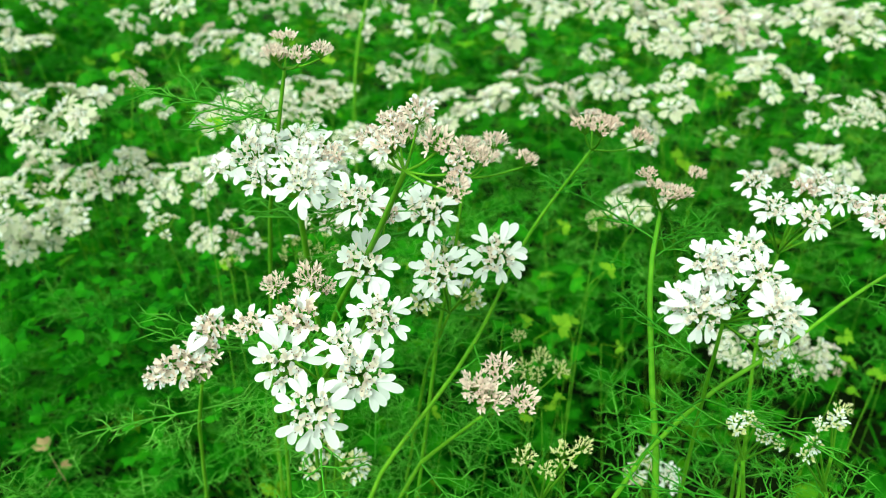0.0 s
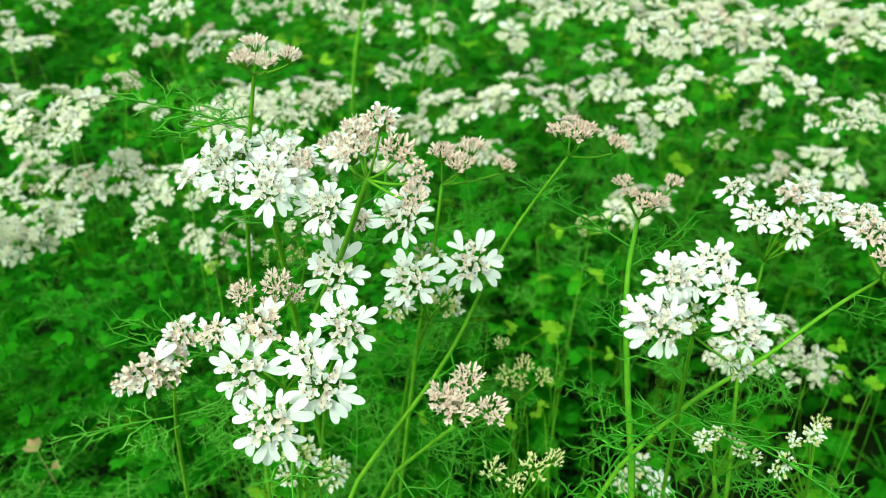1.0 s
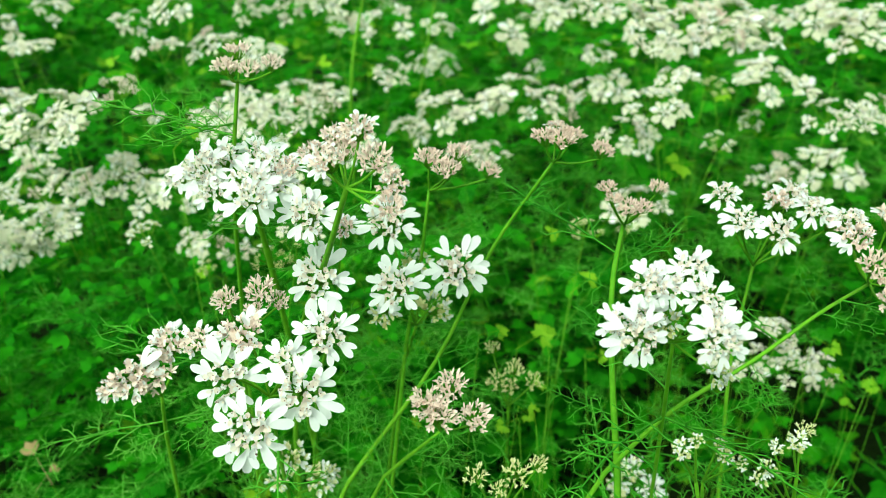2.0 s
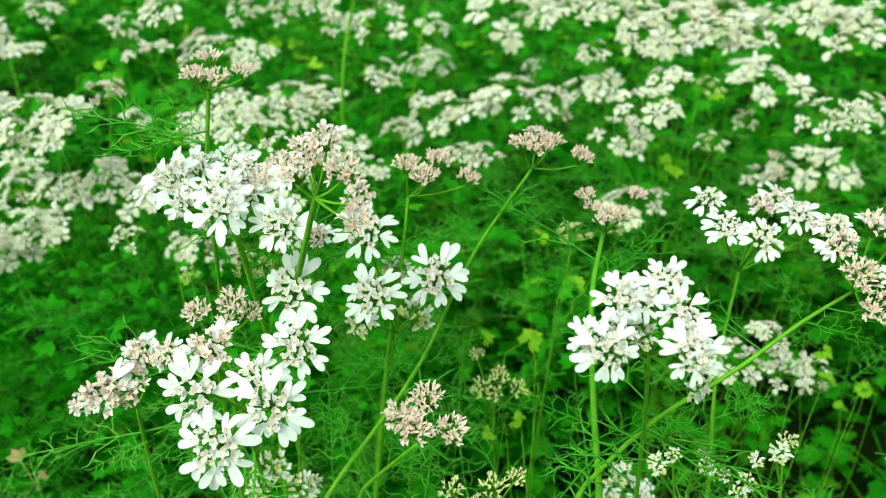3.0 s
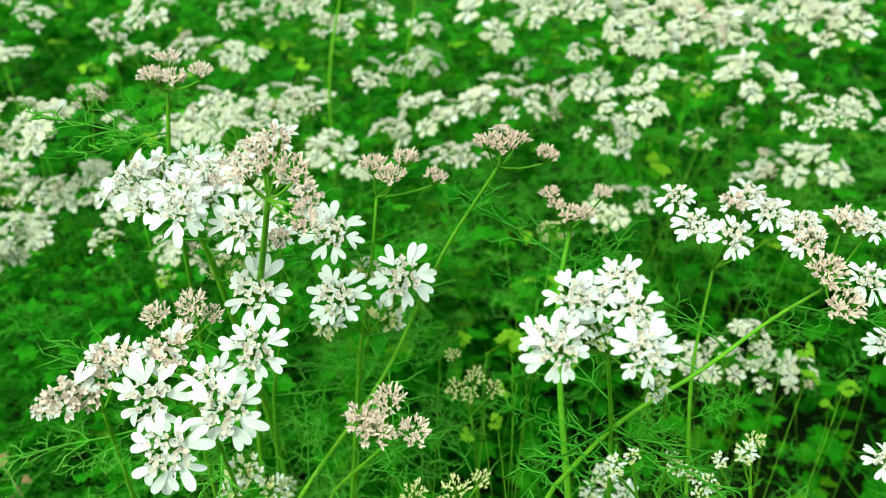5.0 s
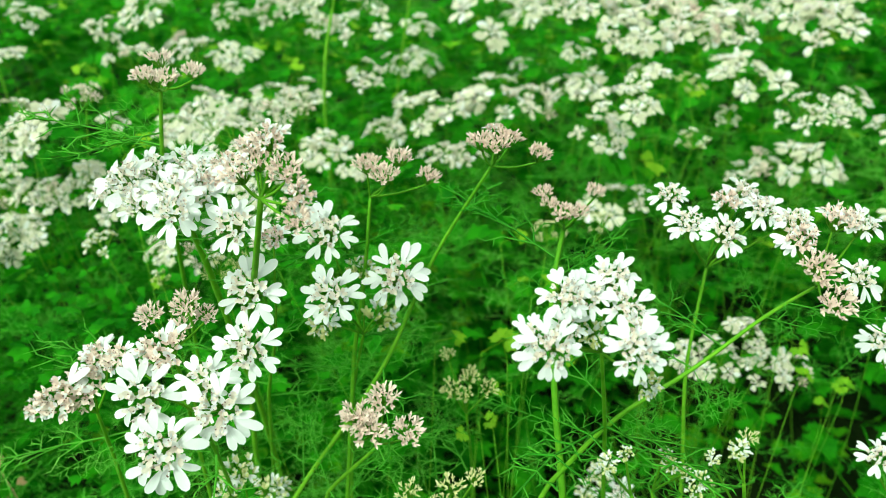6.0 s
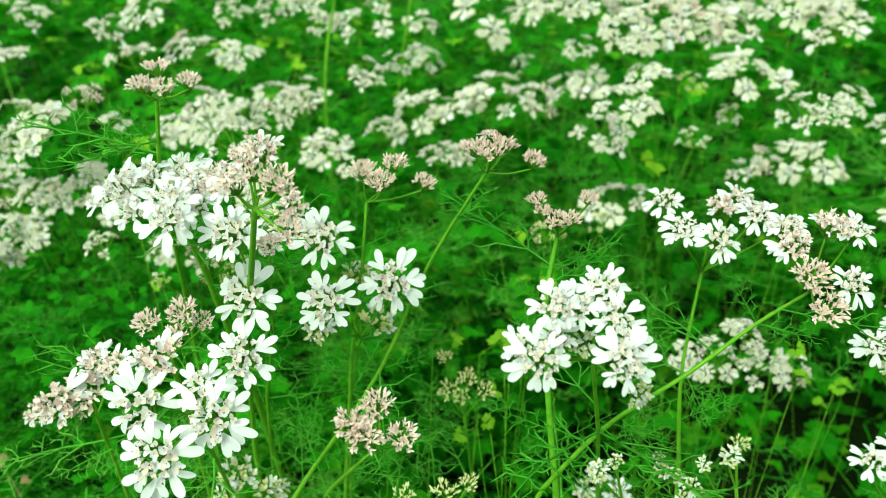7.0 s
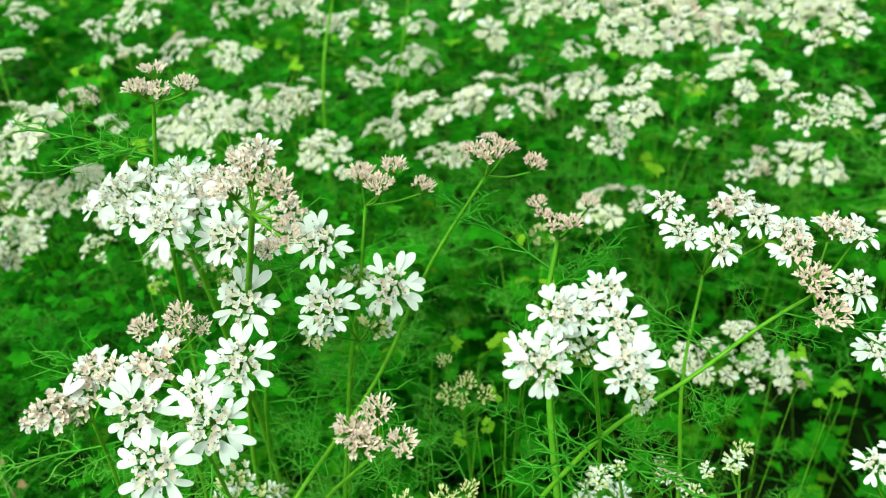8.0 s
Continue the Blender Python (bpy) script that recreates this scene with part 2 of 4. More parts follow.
# ---- leaves ----
def feather_shape(seed, length=1.0, sides=3, rich=True):
    """A finely cut upper leaf: a midrib with forked, thread-like segments, one unit long along +x."""
    rng, s = random.Random(seed), Shape()

    def thread(at, way, long, r, depth):
        way = way.normalized()
        drop = bend(rng, 0.14)
        end = at + (way + drop) * long
        if depth == 0:
            s.spine(at, end, r)
            return
        s.tube([at, end], [r, r * 0.6], sides, 0)
        forks = 2
        for k in range(forks):
            p = at.lerp(end, (0.55, 1.0)[k] * rng.uniform(0.85, 1.0))
            turn = (-1, 1)[(k + depth) % 2] * rng.uniform(0.45, 0.95)
            w = Matrix.Rotation(turn, 3, "Z") @ way + Vector((0, 0, rng.uniform(-0.3, 0.4)))
            thread(p, w, long * rng.uniform(0.55, 0.85), r * 0.85, depth - 1)

    here, way = Vector((0, 0, 0)), Vector((1, 0, 0.12))
    for k in range(4):
        nxt = here + way * 0.2
        s.tube([here, nxt], [0.010 - 0.001 * k, 0.009 - 0.001 * k], sides, 0)
        for side in (-1, 1):
            a = side * rng.uniform(0.7, 1.1)
            w = Matrix.Rotation(a, 3, "Z") @ way + Vector((0, 0, rng.uniform(-0.2, 0.4)))
            thread(nxt, w, 0.22 * (1 - 0.12 * k) * rng.uniform(0.8, 1.2), 0.0086, 2 if rich else 1)
        here, way = nxt, (way + bend(rng, 0.12)).normalized()
    thread(here, way, 0.3, 0.0085, 1)
    return s


FEATHERS = [feather_shape(40 + k).mesh("feathery_leaf", [FEATHER]) for k in range(6)]


def lobed_shape(seed, fingers=3):
    """A fan-shaped lower leaf of toothed leaflets on a thin stalk, about one unit across."""
    rng, s = random.Random(seed), Shape()
    centre = Vector((0, 0, 0))
    s.tube([Vector((-0.9, 0, -0.35)), centre], [0.018, 0.014], 3, 0)
    for k in range(fingers):
        a = (k - (fingers - 1) / 2) * (2.2 / max(1, fingers - 1) if fingers > 1 else 0) + rng.uniform(-0.15, 0.15)
        long = 0.5 * rng.uniform(0.85, 1.15)
        base = Vector((math.cos(a), math.sin(a), 0.1)) * 0.08
        first = len(s.v)
        s.v.append(base)
        teeth = 7
        for j in range(teeth):
            b = a + (j / (teeth - 1) - 0.5) * 1.7
            r = long * (0.72 + 0.28 * math.cos((j / (teeth - 1) - 0.5) * 2.6)) * (1.0 if j % 2 else 0.74) * rng.uniform(0.9, 1.1)
            s.v.append(base + Vector((math.cos(b) * r, math.sin(b) * r, 0.16 * r * math.cos(3 * b) + rng.uniform(-0.03, 0.05) - 0.25 * r * r)))
        for j in range(teeth - 1):
            s.f.append((first, first + 1 + j, first + 2 + j))
            s.m.append(0)
    return s


# ---- things and parts ----
def part(name, mesh, parent, place=None, label=""):
    ob = new(name, mesh)
    ob.parent = parent
    if place is not None:
        ob.matrix_basis = place
    if label:
        ob["label"] = label
    return ob


def tube_mesh(name, line, radii, sides, mat):
    s = Shape()
    s.tube(line, radii, sides, 0)
    return s.mesh(name, [mat])


LOOKS = {
    "white": "coriander plant with full white flower umbel on green stem",
    "fading": "coriander plant with fading white umbel, rosy at its centre",
    "pink": "coriander plant with withered pinkish umbel on thin green stem",
    "bud": "coriander plant with half-open greenish white umbel among feathery leaves",
    "seed": "coriander plant with cream seed-setting umbel above feathery green leaves",
}
count = [0]


def plant_base(hub, kind, foot, via, thick=0.0010, leaves=2, label=""):
    """An empty on the soil with the stem up to the hub, and some feathery leaves at the stem's joints."""
    count[0] += 1
    rng = random.Random(1000 + count[0])
    plant = new("coriander_plant")
    tagged(plant, label or LOOKS[kind], "plant", "coriander plants in the field")
    plant.location = (foot[0], foot[1], 0)
    low = plant.location
    line = smooth_line([Vector((0, 0, -0.012)), *[Vector(v) - low for v in via], Vector(hub) - low], 5)
    n = len(line) - 1
    part("stem", tube_mesh("stem", line, [thick * (1.45 - 0.65 * k / n) for k in range(n + 1)], 7, STEM), plant)
    for k in range(leaves):
        at = line[max(1, n - 3 - int(rng.uniform(0, 0.5 * n)))] if k else line[max(1, n - 3)]
        a = rng.uniform(0, 6.28)
        way = Vector((math.cos(a), math.sin(a), rng.uniform(0.0, 0.5)))
        part("feathery_leaf", rng.choice(FEATHERS), plant, stand(at, Z + bend(rng, 0.3), way, rng.uniform(0.03, 0.048)))
    return plant, rng


def near_plant(hub, heads, foot, via=(), leaves=4, thick=0.00066, lift=(0, -0.5, 0.8), sprays=()):
    """A plant whose heads stand one by one: each head (x, y, z, width, kind).
    sprays: feathery leaves (x, y, z, their direction, length)."""
    plant, rng = plant_base(hub, heads[0][4], foot, via, thick, leaves)
    low, hub = plant.location, Vector(hub)
    for x, y, z, ax, ay, az, size in sprays:
        part("feathery_leaf", rng.choice(FEATHERS), plant, stand(Vector((x, y, z)) - low, Vector((0, -0.7, 0.7)) + bend(rng, 0.3), (ax, ay, az), size))
    for x, y, z, wide, kind in heads:
        at = Vector((x, y, z))
        radial = (at - hub).normalized()
        normal = (radial * 0.45 + Vector(lift).normalized() * 1.0 + bend(rng, 0.12)).normalized()
        place = stand(at - low, normal, at - hub, wide)
        head = part("umbellet", rng.choice(NEAR_HEADS[kind]), plant, place, kind + " flower head")
        there = place.inverted()
        stub = Vector((0, 0, -0.34))
        start = there @ (hub - low)
        mid = start.lerp(stub, 0.5) + Vector((0, 0, -0.12))
        r = 0.00032 / wide
        part("ray", tube_mesh("ray", smooth_line([start, mid, stub], 3), [r * (1.25 - 0.04 * k) for k in range(7)], 5, STEM), head)
        ring = {"white": 7, "fading": 6, "pink": 5, "bud": 3, "seed": 0}[kind]
        for k in range(ring):
            a = 2 * math.pi * (k + rng.uniform(-0.22, 0.22)) / ring + (0.5 if kind == "white" else rng.uniform(0, 6))
            outer_side = 0.5 + 0.5 * math.cos(a)
            size = (0.5 + 0.75 * outer_side if kind == "fading" else 0.86 + 0.26 * outer_side) * {"white": 1, "fading": 0.85, "pink": 0.85, "bud": 0.62}[kind] * rng.uniform(0.88, 1.1)
            at_ring = Vector((math.cos(a), math.sin(a), 0)) * (0.205 + rng.uniform(-0.03, 0.02)) + Vector((0, 0, 0.01))
            way = Vector((math.cos(a), math.sin(a), rng.uniform(-0.05, 0.3)))
            if kind == "pink":
                way = Vector((math.cos(a), math.sin(a), rng.uniform(0.3, 1.6)))
                part("petal", rng.choice(WITHERED), head, stand(at_ring, Vector((-way.x, -way.y, 0.6)), way, size), "withered rosy petal")
            else:
                part("petal", rng.choice(PETALS), head, stand(at_ring, Z + bend(rng, 0.25), way, size))
    return plant


def mid_plant(x, y, z, wide, kind="white", heads=7, lean=None, foot=None, via=(), leaves=1, thick=0.00027):
    """A plant with one umbel of that width, centred there, its heads on a shallow dome."""
    key = random.Random(int(abs(x * 7919 + y * 104729 + z * 1299709) * 1000))
    lean = lean or (key.uniform(-0.3, 0.3), key.uniform(-0.75, -0.15))
    axis = Vector((lean[0], lean[1], 1)).normalized()
    size = wide * 0.335
    hub = Vector((x, y, z)) - axis * (size * (RAY - 0.25))
    foot = foot or (hub.x + key.uniform(-0.11, 0.11), hub.y + key.uniform(0.0, 0.14))
    bow = ((hub.x + foot[0]) / 2 + key.uniform(-0.03, 0.03), (hub.y + foot[1]) / 2 + 0.01, hub.z * 0.55)
    plant, rng = plant_base(hub, kind, foot, via or (bow,), thick, leaves)
    low = plant.location
    across = axis.orthogonal().normalized()
    other = axis.cross(across)
    begin = rng.uniform(0, 6.28)
    spread = wide / 2 - size * 0.42
    for k in range(heads):
        a = begin + 2 * math.pi * k / (heads - 1) + rng.uniform(-0.3, 0.3)
        rho = spread * (rng.uniform(0.65, 1.2) if k else rng.uniform(0.0, 0.4))
        side = across * math.cos(a) + other * math.sin(a)
        s = size * rng.uniform(0.75, 1.2)
        at = hub - low + axis * (size * RAY - 0.28 * rho + rng.uniform(-0.35, 0.3) * size) + side * rho
        normal = axis * 0.8 + side * 0.4 + bend(rng, 0.3)
        k2 = kind if rng.random() < 0.75 else rng.choice({"white": ("fading", "white"), "fading": ("white", "pink"), "pink": ("fading", "pink"), "bud": ("bud", "seed"), "seed": ("seed", "bud")}[kind])
        place = stand(at, normal, side, s)
        head = part("umbellet", rng.choice(MID_HEADS[k2]), plant, place)
        start, stub = place.inverted() @ (hub - low), Vector((0, 0, -0.34))
        r = 0.0004 / s
        part("ray", tube_mesh("ray", [start, start.lerp(stub, 0.5) + Vector((0, 0, -0.08)), stub], [r, r * 0.9, r], 3, STEM), head)
    return plant


LOBED = [lobed_shape(160 + k) for k in range(4)]
YELLOW_LEAVES = [q.mesh("leaf", [YELLOW]) for q in LOBED]
DEAD_LEAF = lobed_shape(170, 1).mesh("leaf", [BROWN])


def lone_leaf(x, y, z, wide, dead=False):
    """A single leaf on its own thin stalk from the soil."""
    count[0] += 1
    rng = random.Random(3000 + count[0])
    thing = new("lower_leaf")
    tagged(thing, "withered brown leaf drooping on a thin stalk" if dead else "yellowing lobed coriander leaf on a thin stalk", "leaf", "lone lower leaves")
    thing.location = (x + rng.uniform(-0.03, 0.03), y + rng.uniform(0.0, 0.04), 0)
    top = Vector((x, y, z)) - thing.location
    pose_leaf = stand(top, Vector((rng.uniform(-0.3, 0.3), -0.5, 0.8)), (rng.uniform(-1, 1), rng.uniform(-1, 1), 0.1), wide)
    end = pose_leaf @ Vector((-0.9, 0, -0.35))
    line = smooth_line([Vector((0, 0, -0.012)), Vector((end.x * 0.3, end.y * 0.3, end.z * 0.5)), end], 4)
    part("stalk", tube_mesh("stalk", line, [0.00034 - 0.00002 * k for k in range(9)], 5, STEM), thing)
    part("leaf", DEAD_LEAF if dead else rng.choice(YELLOW_LEAVES), thing, pose_leaf)


# ---- ground ----
def ground_sheet():
    """One sheet to the horizon: a finely dented patch under the plants, wide cells beyond."""
    me = bpy.data.meshes.new("ground")
    edges = [-600, -60, -12, -5] + [-3 + 0.12 * k for k in range(51)] + [5, 12, 60, 600]
    n = len(edges)
    verts = []
    for yy in edges:
        for xx in edges:
            near = max(abs(xx), abs(yy)) <= 3.01
            verts.append((xx, yy + 0.8, 0.012 * noise.noise(Vector((xx * 5, yy * 5, 0))) - 0.004 if near else -0.01))
    me.from_pydata(verts, [], [(j * n + i, j * n + i + 1, (j + 1) * n + i + 1, (j + 1) * n + i) for j in range(n - 1) for i in range(n - 1)])
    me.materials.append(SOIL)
    return tagged(new("ground", me), "soil under the coriander field, coloured green-black for the shade between plants", "ground", kind="structure")


ground_sheet()


def scatter(name, shapes, spots, mats, label, category):
    """One object of many small pieces. Each spot: x, y, z, size, turn, tilt, tilt direction, number of the shape, material shift."""
    all_v, all_t, all_m, start = [], [], [], 0
    arrays = [s.triangles() for s in shapes]
    for k, (v, t, m) in enumerate(arrays):
        mine = spots[spots[:, 7].astype(int) == k]
        if not len(mine):
            continue
        c, s = np.cos(mine[:, 4]), np.sin(mine[:, 4])
        o, i = np.zeros(len(mine)), np.ones(len(mine))
        spin = np.stack([np.stack([c, -s, o], 1), np.stack([s, c, o], 1), np.stack([o, o, i], 1)], 1)
        ct, st = np.cos(mine[:, 5]), np.sin(mine[:, 5])
        tip = np.stack([np.stack([i, o, o], 1), np.stack([o, ct, -st], 1), np.stack([o, st, ct], 1)], 1)
        c, s = np.cos(mine[:, 6]), np.sin(mine[:, 6])
        about = np.stack([np.stack([c, -s, o], 1), np.stack([s, c, o], 1), np.stack([o, o, i], 1)], 1)
        turn = about @ tip @ spin
        pts = np.einsum("nij,vj->nvi", turn, v) * mine[:, 3, None, None] + mine[:, None, :3]
        all_v.append(pts.reshape(-1, 3))
        all_t.append((t[None] + (start + len(v) * np.arange(len(mine)))[:, None, None]).reshape(-1, 3))
        all_m.append((m[None] + mine[:, 8, None].astype(int)).reshape(-1))
        start += len(v) * len(mine)
    v, t, m = np.concatenate(all_v), np.concatenate(all_t), np.concatenate(all_m)
    me = bpy.data.meshes.new(name)
    me.vertices.add(len(v))
    me.vertices.foreach_set("co", v.ravel())
    me.loops.add(3 * len(t))
    me.loops.foreach_set("vertex_index", t.ravel().astype(np.int32))
    me.polygons.add(len(t))
    me.polygons.foreach_set("loop_start", (3 * np.arange(len(t))).astype(np.int32))
    for mat in mats:
        me.materials.append(mat)
    me.polygons.foreach_set("material_index", m.astype(np.int32))
    me.polygons.foreach_set("use_smooth", np.ones(len(t), bool))
    me.update(calc_edges=True)
    return tagged(new(name, me), label, category, kind="stuff")


def spots_in(rng, n, x0, x1, y0, y1, zs, size, tilt, shapes, shift=0):
    """Random places in a box; zs gives heights from a random array."""
    a = np.zeros((n, 9))
    a[:, 0], a[:, 1] = rng.uniform(x0, x1, n), rng.uniform(y0, y1, n)
    a[:, 2] = zs(rng.random(n))
    a[:, 3] = rng.uniform(*size, n)
    a[:, 4], a[:, 6] = rng.uniform(0, 2 * np.pi, n), rng.uniform(0, 2 * np.pi, n)
    a[:, 5] = rng.normal(0, tilt, n)
    a[:, 7] = rng.integers(0, shapes, n)
    a[:, 8] = shift
    return a


# ---- foliage under the flowers ----
dice = np.random.default_rng(5)
lobed = [lobed_shape(60 + k) for k in range(5)]


def field_spots(rng, n, reach, low, high, size, grow, tilt, shapes, shift=0):
    """Random places over the round field, densest about the nearest plants; pieces grow a little outwards, the rim is ragged."""
    a = np.zeros((4 * n, 9))
    r, turn = reach * rng.random(4 * n) ** 0.72, rng.uniform(0, 2 * np.pi, 4 * n)
    rim = reach * (0.86 + 0.09 * np.sin(3 * turn + 1) + 0.05 * np.sin(7 * turn))
    a[:, 0], a[:, 1] = 0.05 + r * np.cos(turn), 0.5 + r * np.sin(turn)
    near = np.clip((a[:, 1] - 0.22) / 0.45, 0, 1)
    a[:, 2] = low + (high - 0.14 * (1 - near) - low) * rng.random(4 * n) ** 0.95
    a[:, 3] = rng.uniform(*size, 4 * n) * (1 + grow * r)
    a[:, 4], a[:, 6] = rng.uniform(0, 2 * np.pi, 4 * n), rng.uniform(0, 2 * np.pi, 4 * n)
    a[:, 5] = rng.normal(0, tilt, 4 * n)
    a[:, 7], a[:, 8] = rng.integers(0, shapes, 4 * n), shift
    return a[r < rim][:n]


def thinned(a, rng, kept=0.06):
    """Dark hollows among the stems, where few leaves stand high."""
    ragged = 0.35 * np.sin(37 * a[:, 0]) * np.sin(41 * a[:, 1])
    clear = np.ones(len(a), bool)
    for x, y, wide, deep in ((0.26, 0.36, 0.19, 0.23), (0.05, 0.42, 0.05, 0.12), (-0.58, 1.08, 0.22, 0.26)):
        clear &= ((a[:, 0] - x) / wide) ** 2 + ((a[:, 1] - y) / deep) ** 2 + ragged > 1
    return a[clear | (a[:, 2] < 0.10) | (rng.random(len(a)) < kept)]


broad = thinned(np.concatenate([
    field_spots(dice, 19000, 3.2, 0.04, 0.42, (0.022, 0.044), 0.6, 0.45, 5),
    field_spots(dice, 5000, 1.0, 0.04, 0.37, (0.015, 0.032), 0.4, 0.45, 5),
    spots_in(dice, 2000, -0.45, -0.01, 0.30, 0.75, lambda r: 0.32 + 0.10 * r, (0.010, 0.020), 0.6, 5),
    spots_in(dice, 2600, -1.3, 1.4, 0.75, 2.0, lambda r: 0.39 + 0.07 * r, (0.022, 0.044), 0.5, 5),
    spots_in(dice, 500, -1.3, 1.4, 0.75, 2.0, lambda r: 0.41 + 0.06 * r, (0.012, 0.024), 0.5, 5, 1),
    field_spots(dice, 450, 2.2, 0.24, 0.43, (0.012, 0.022), 0.6, 0.4, 5, 1)]), dice)
scatter("broad_foliage", lobed, broad, [LEAF, YELLOW], "dense green lobed coriander leaves below the flowers", "foliage")
sprays = [feather_shape(80 + k, rich=k < 4) for k in range(6)]
fine = np.concatenate([
    spots_in(dice, 1400, -0.25, 0.55, 0.12, 0.8, lambda r: 0.22 + 0.18 * r, (0.024, 0.046), 0.6, 6),
    spots_in(dice, 350, -0.35, 0.04, 0.17, 0.55, lambda r: 0.29 + 0.12 * r, (0.018, 0.032), 0.6, 6),
    field_spots(dice, 2200, 1.5, 0.28, 0.46, (0.028, 0.045), 0.4, 0.6, 6)])
scatter("feathery_foliage", sprays, thinned(fine, dice, 0.22), [FEATHER], "bright green thread-like coriander leaves among the stems", "foliage")


def stalk_shape(seed):
    rng, s = random.Random(seed), Shape()
    pts = [Vector((0, 0, 0)), Vector((rng.uniform(-0.05, 0.05), rng.uniform(-0.05, 0.05), 0.5)), Vector((rng.uniform(-0.2, 0.2), rng.uniform(-0.2, 0.2), 1.0))]
    s.tube(smooth_line(pts, 2), [0.0034, 0.003, 0.0026, 0.0022, 0.0018], 4, 0)
    return s


stalks = [stalk_shape(90 + k) for k in range(5)]
rods = field_spots(dice, 420, 2.6, -0.012, -0.008, (0.36, 0.47), 0.0, 0.14, 5)
rods[:, 2] = -0.01
rods = rods[rods[:, 1] > 0.85]
scatter("thin_stalks", stalks, rods, [STEM], "many slender green coriander stalks rising from the soil", "stalks")

# the nearest plants, head by head
near_plant((-0.0365, 0.1701, 0.4767), [
    (-0.0391, 0.1625, 0.5009, 0.0184, "fading"),
    (-0.0184, 0.1652, 0.5001, 0.0186, "white"),
    (-0.0414, 0.1535, 0.4936, 0.0199, "white"),
    (-0.0273, 0.1564, 0.4961, 0.0155, "white"),
    (-0.0217, 0.1486, 0.4933, 0.0198, "white"),
    (-0.0330, 0.1396, 0.4891, 0.0200, "white"),
    (-0.0533, 0.1674, 0.4960, 0.0125, "fading"),
], (-0.0261, 0.2649), via=((-0.0465, 0.2053, 0.4229),), sprays=[
    (-0.0380, 0.1787, 0.4598, -0.93, -0.18, -0.31, 0.0214),
    (-0.0496, 0.1718, 0.4696, -0.81, -0.27, -0.51, 0.0172),
    (-0.0465, 0.2053, 0.4229, -0.99, 0.03, 0.14, 0.0236),
], lift=(0, -0.85, 0.55))
near_plant((-0.0786, 0.1936, 0.4595), [
    (-0.0783, 0.1774, 0.4768, 0.0192, "fading"),
    (-0.0739, 0.1818, 0.4765, 0.0155, "pink"),
    (-0.0713, 0.1896, 0.4810, 0.0175, "fading"),
    (-0.0850, 0.1778, 0.4736, 0.0129, "fading"),
], (-0.0906, 0.2457), via=((-0.0906, 0.2157, 0.4252),), sprays=[
    (-0.0859, 0.2088, 0.4336, -0.90, -0.21, -0.38, 0.0210),
], lift=(0, -0.85, 0.55))
near_plant((-0.0526, 0.1983, 0.4792), [
    (-0.0483, 0.1794, 0.5021, 0.0095, "pink"),
    (-0.0391, 0.1827, 0.5037, 0.0105, "pink"),
    (-0.0407, 0.1779, 0.4985, 0.0084, "pink"),
    (-0.0354, 0.1858, 0.4983, 0.0079, "pink"),
], (-0.0567, 0.2388), via=((-0.0567, 0.2088, 0.4548),))
near_plant((-0.0262, 0.2182, 0.4723), [
    (-0.0253, 0.1951, 0.5007, 0.0215, "white"),
    (-0.0259, 0.1929, 0.5221, 0.0183, "white"),
    (-0.0184, 0.2009, 0.5150, 0.0114, "fading"),
], (-0.0398, 0.3022), via=((-0.0396, 0.2420, 0.4299),), lift=(0, -0.85, 0.55))
near_plant((0.0007, 0.2317, 0.4635), [
    (-0.0027, 0.1993, 0.4960, 0.0203, "white"),
    (0.0155, 0.2130, 0.4954, 0.0220, "white"),
    (-0.0069, 0.2209, 0.5072, 0.0217, "white"),
    (0.0006, 0.2367, 0.4860, 0.0147, "bud"),
    (0.0071, 0.2344, 0.4688, 0.0169, "bud"),
    (-0.0077, 0.2072, 0.4827, 0.0141, "bud"),
], (-0.0086, 0.3123), via=((-0.0086, 0.2520, 0.4250),), lift=(0, -0.85, 0.55))
near_plant((-0.0468, 0.2131, 0.5151), [
    (-0.0571, 0.2012, 0.5331, 0.0187, "white"),
    (-0.0426, 0.1953, 0.5310, 0.0176, "white"),
    (-0.0400, 0.1869, 0.5294, 0.0164, "white"),
    (-0.0383, 0.2072, 0.5324, 0.0157, "white"),
    (-0.0681, 0.2090, 0.5270, 0.0131, "white"),
    (-0.0532, 0.2103, 0.5332, 0.0158, "white"),
    (-0.0445, 0.2149, 0.5329, 0.0154, "white"),
    (-0.0536, 0.1967, 0.5278, 0.0137, "white"),
    (-0.0378, 0.2015, 0.5273, 0.0147, "white"),
    (-0.0343, 0.2067, 0.5311, 0.0121, "fading"),
], (-0.0287, 0.3073), via=((-0.0487, 0.2273, 0.4937),), thick=0.001, lift=(0, -0.65, 0.75))
near_plant((-0.0111, 0.1703, 0.5386), [
    (-0.0145, 0.1672, 0.5464, 0.0129, "fading"),
    (-0.0074, 0.1706, 0.5533, 0.0123, "fading"),
    (-0.0202, 0.1755, 0.5459, 0.0108, "fading"),
    (-0.0027, 0.1639, 0.5478, 0.0106, "pink"),
    (0.0018, 0.1559, 0.5445, 0.0112, "fading"),
    (-0.0146, 0.1793, 0.5488, 0.0116, "fading"),
    (0.0012, 0.1519, 0.5409, 0.0084, "pink"),
    (-0.0124, 0.1761, 0.5465, 0.0108, "pink"),
], (-0.0620, 0.2782), via=((-0.0415, 0.2343, 0.4607), (-0.0210, 0.1904, 0.5116),), leaves=0, thick=0.0009, lift=(0, -0.6, 0.8))
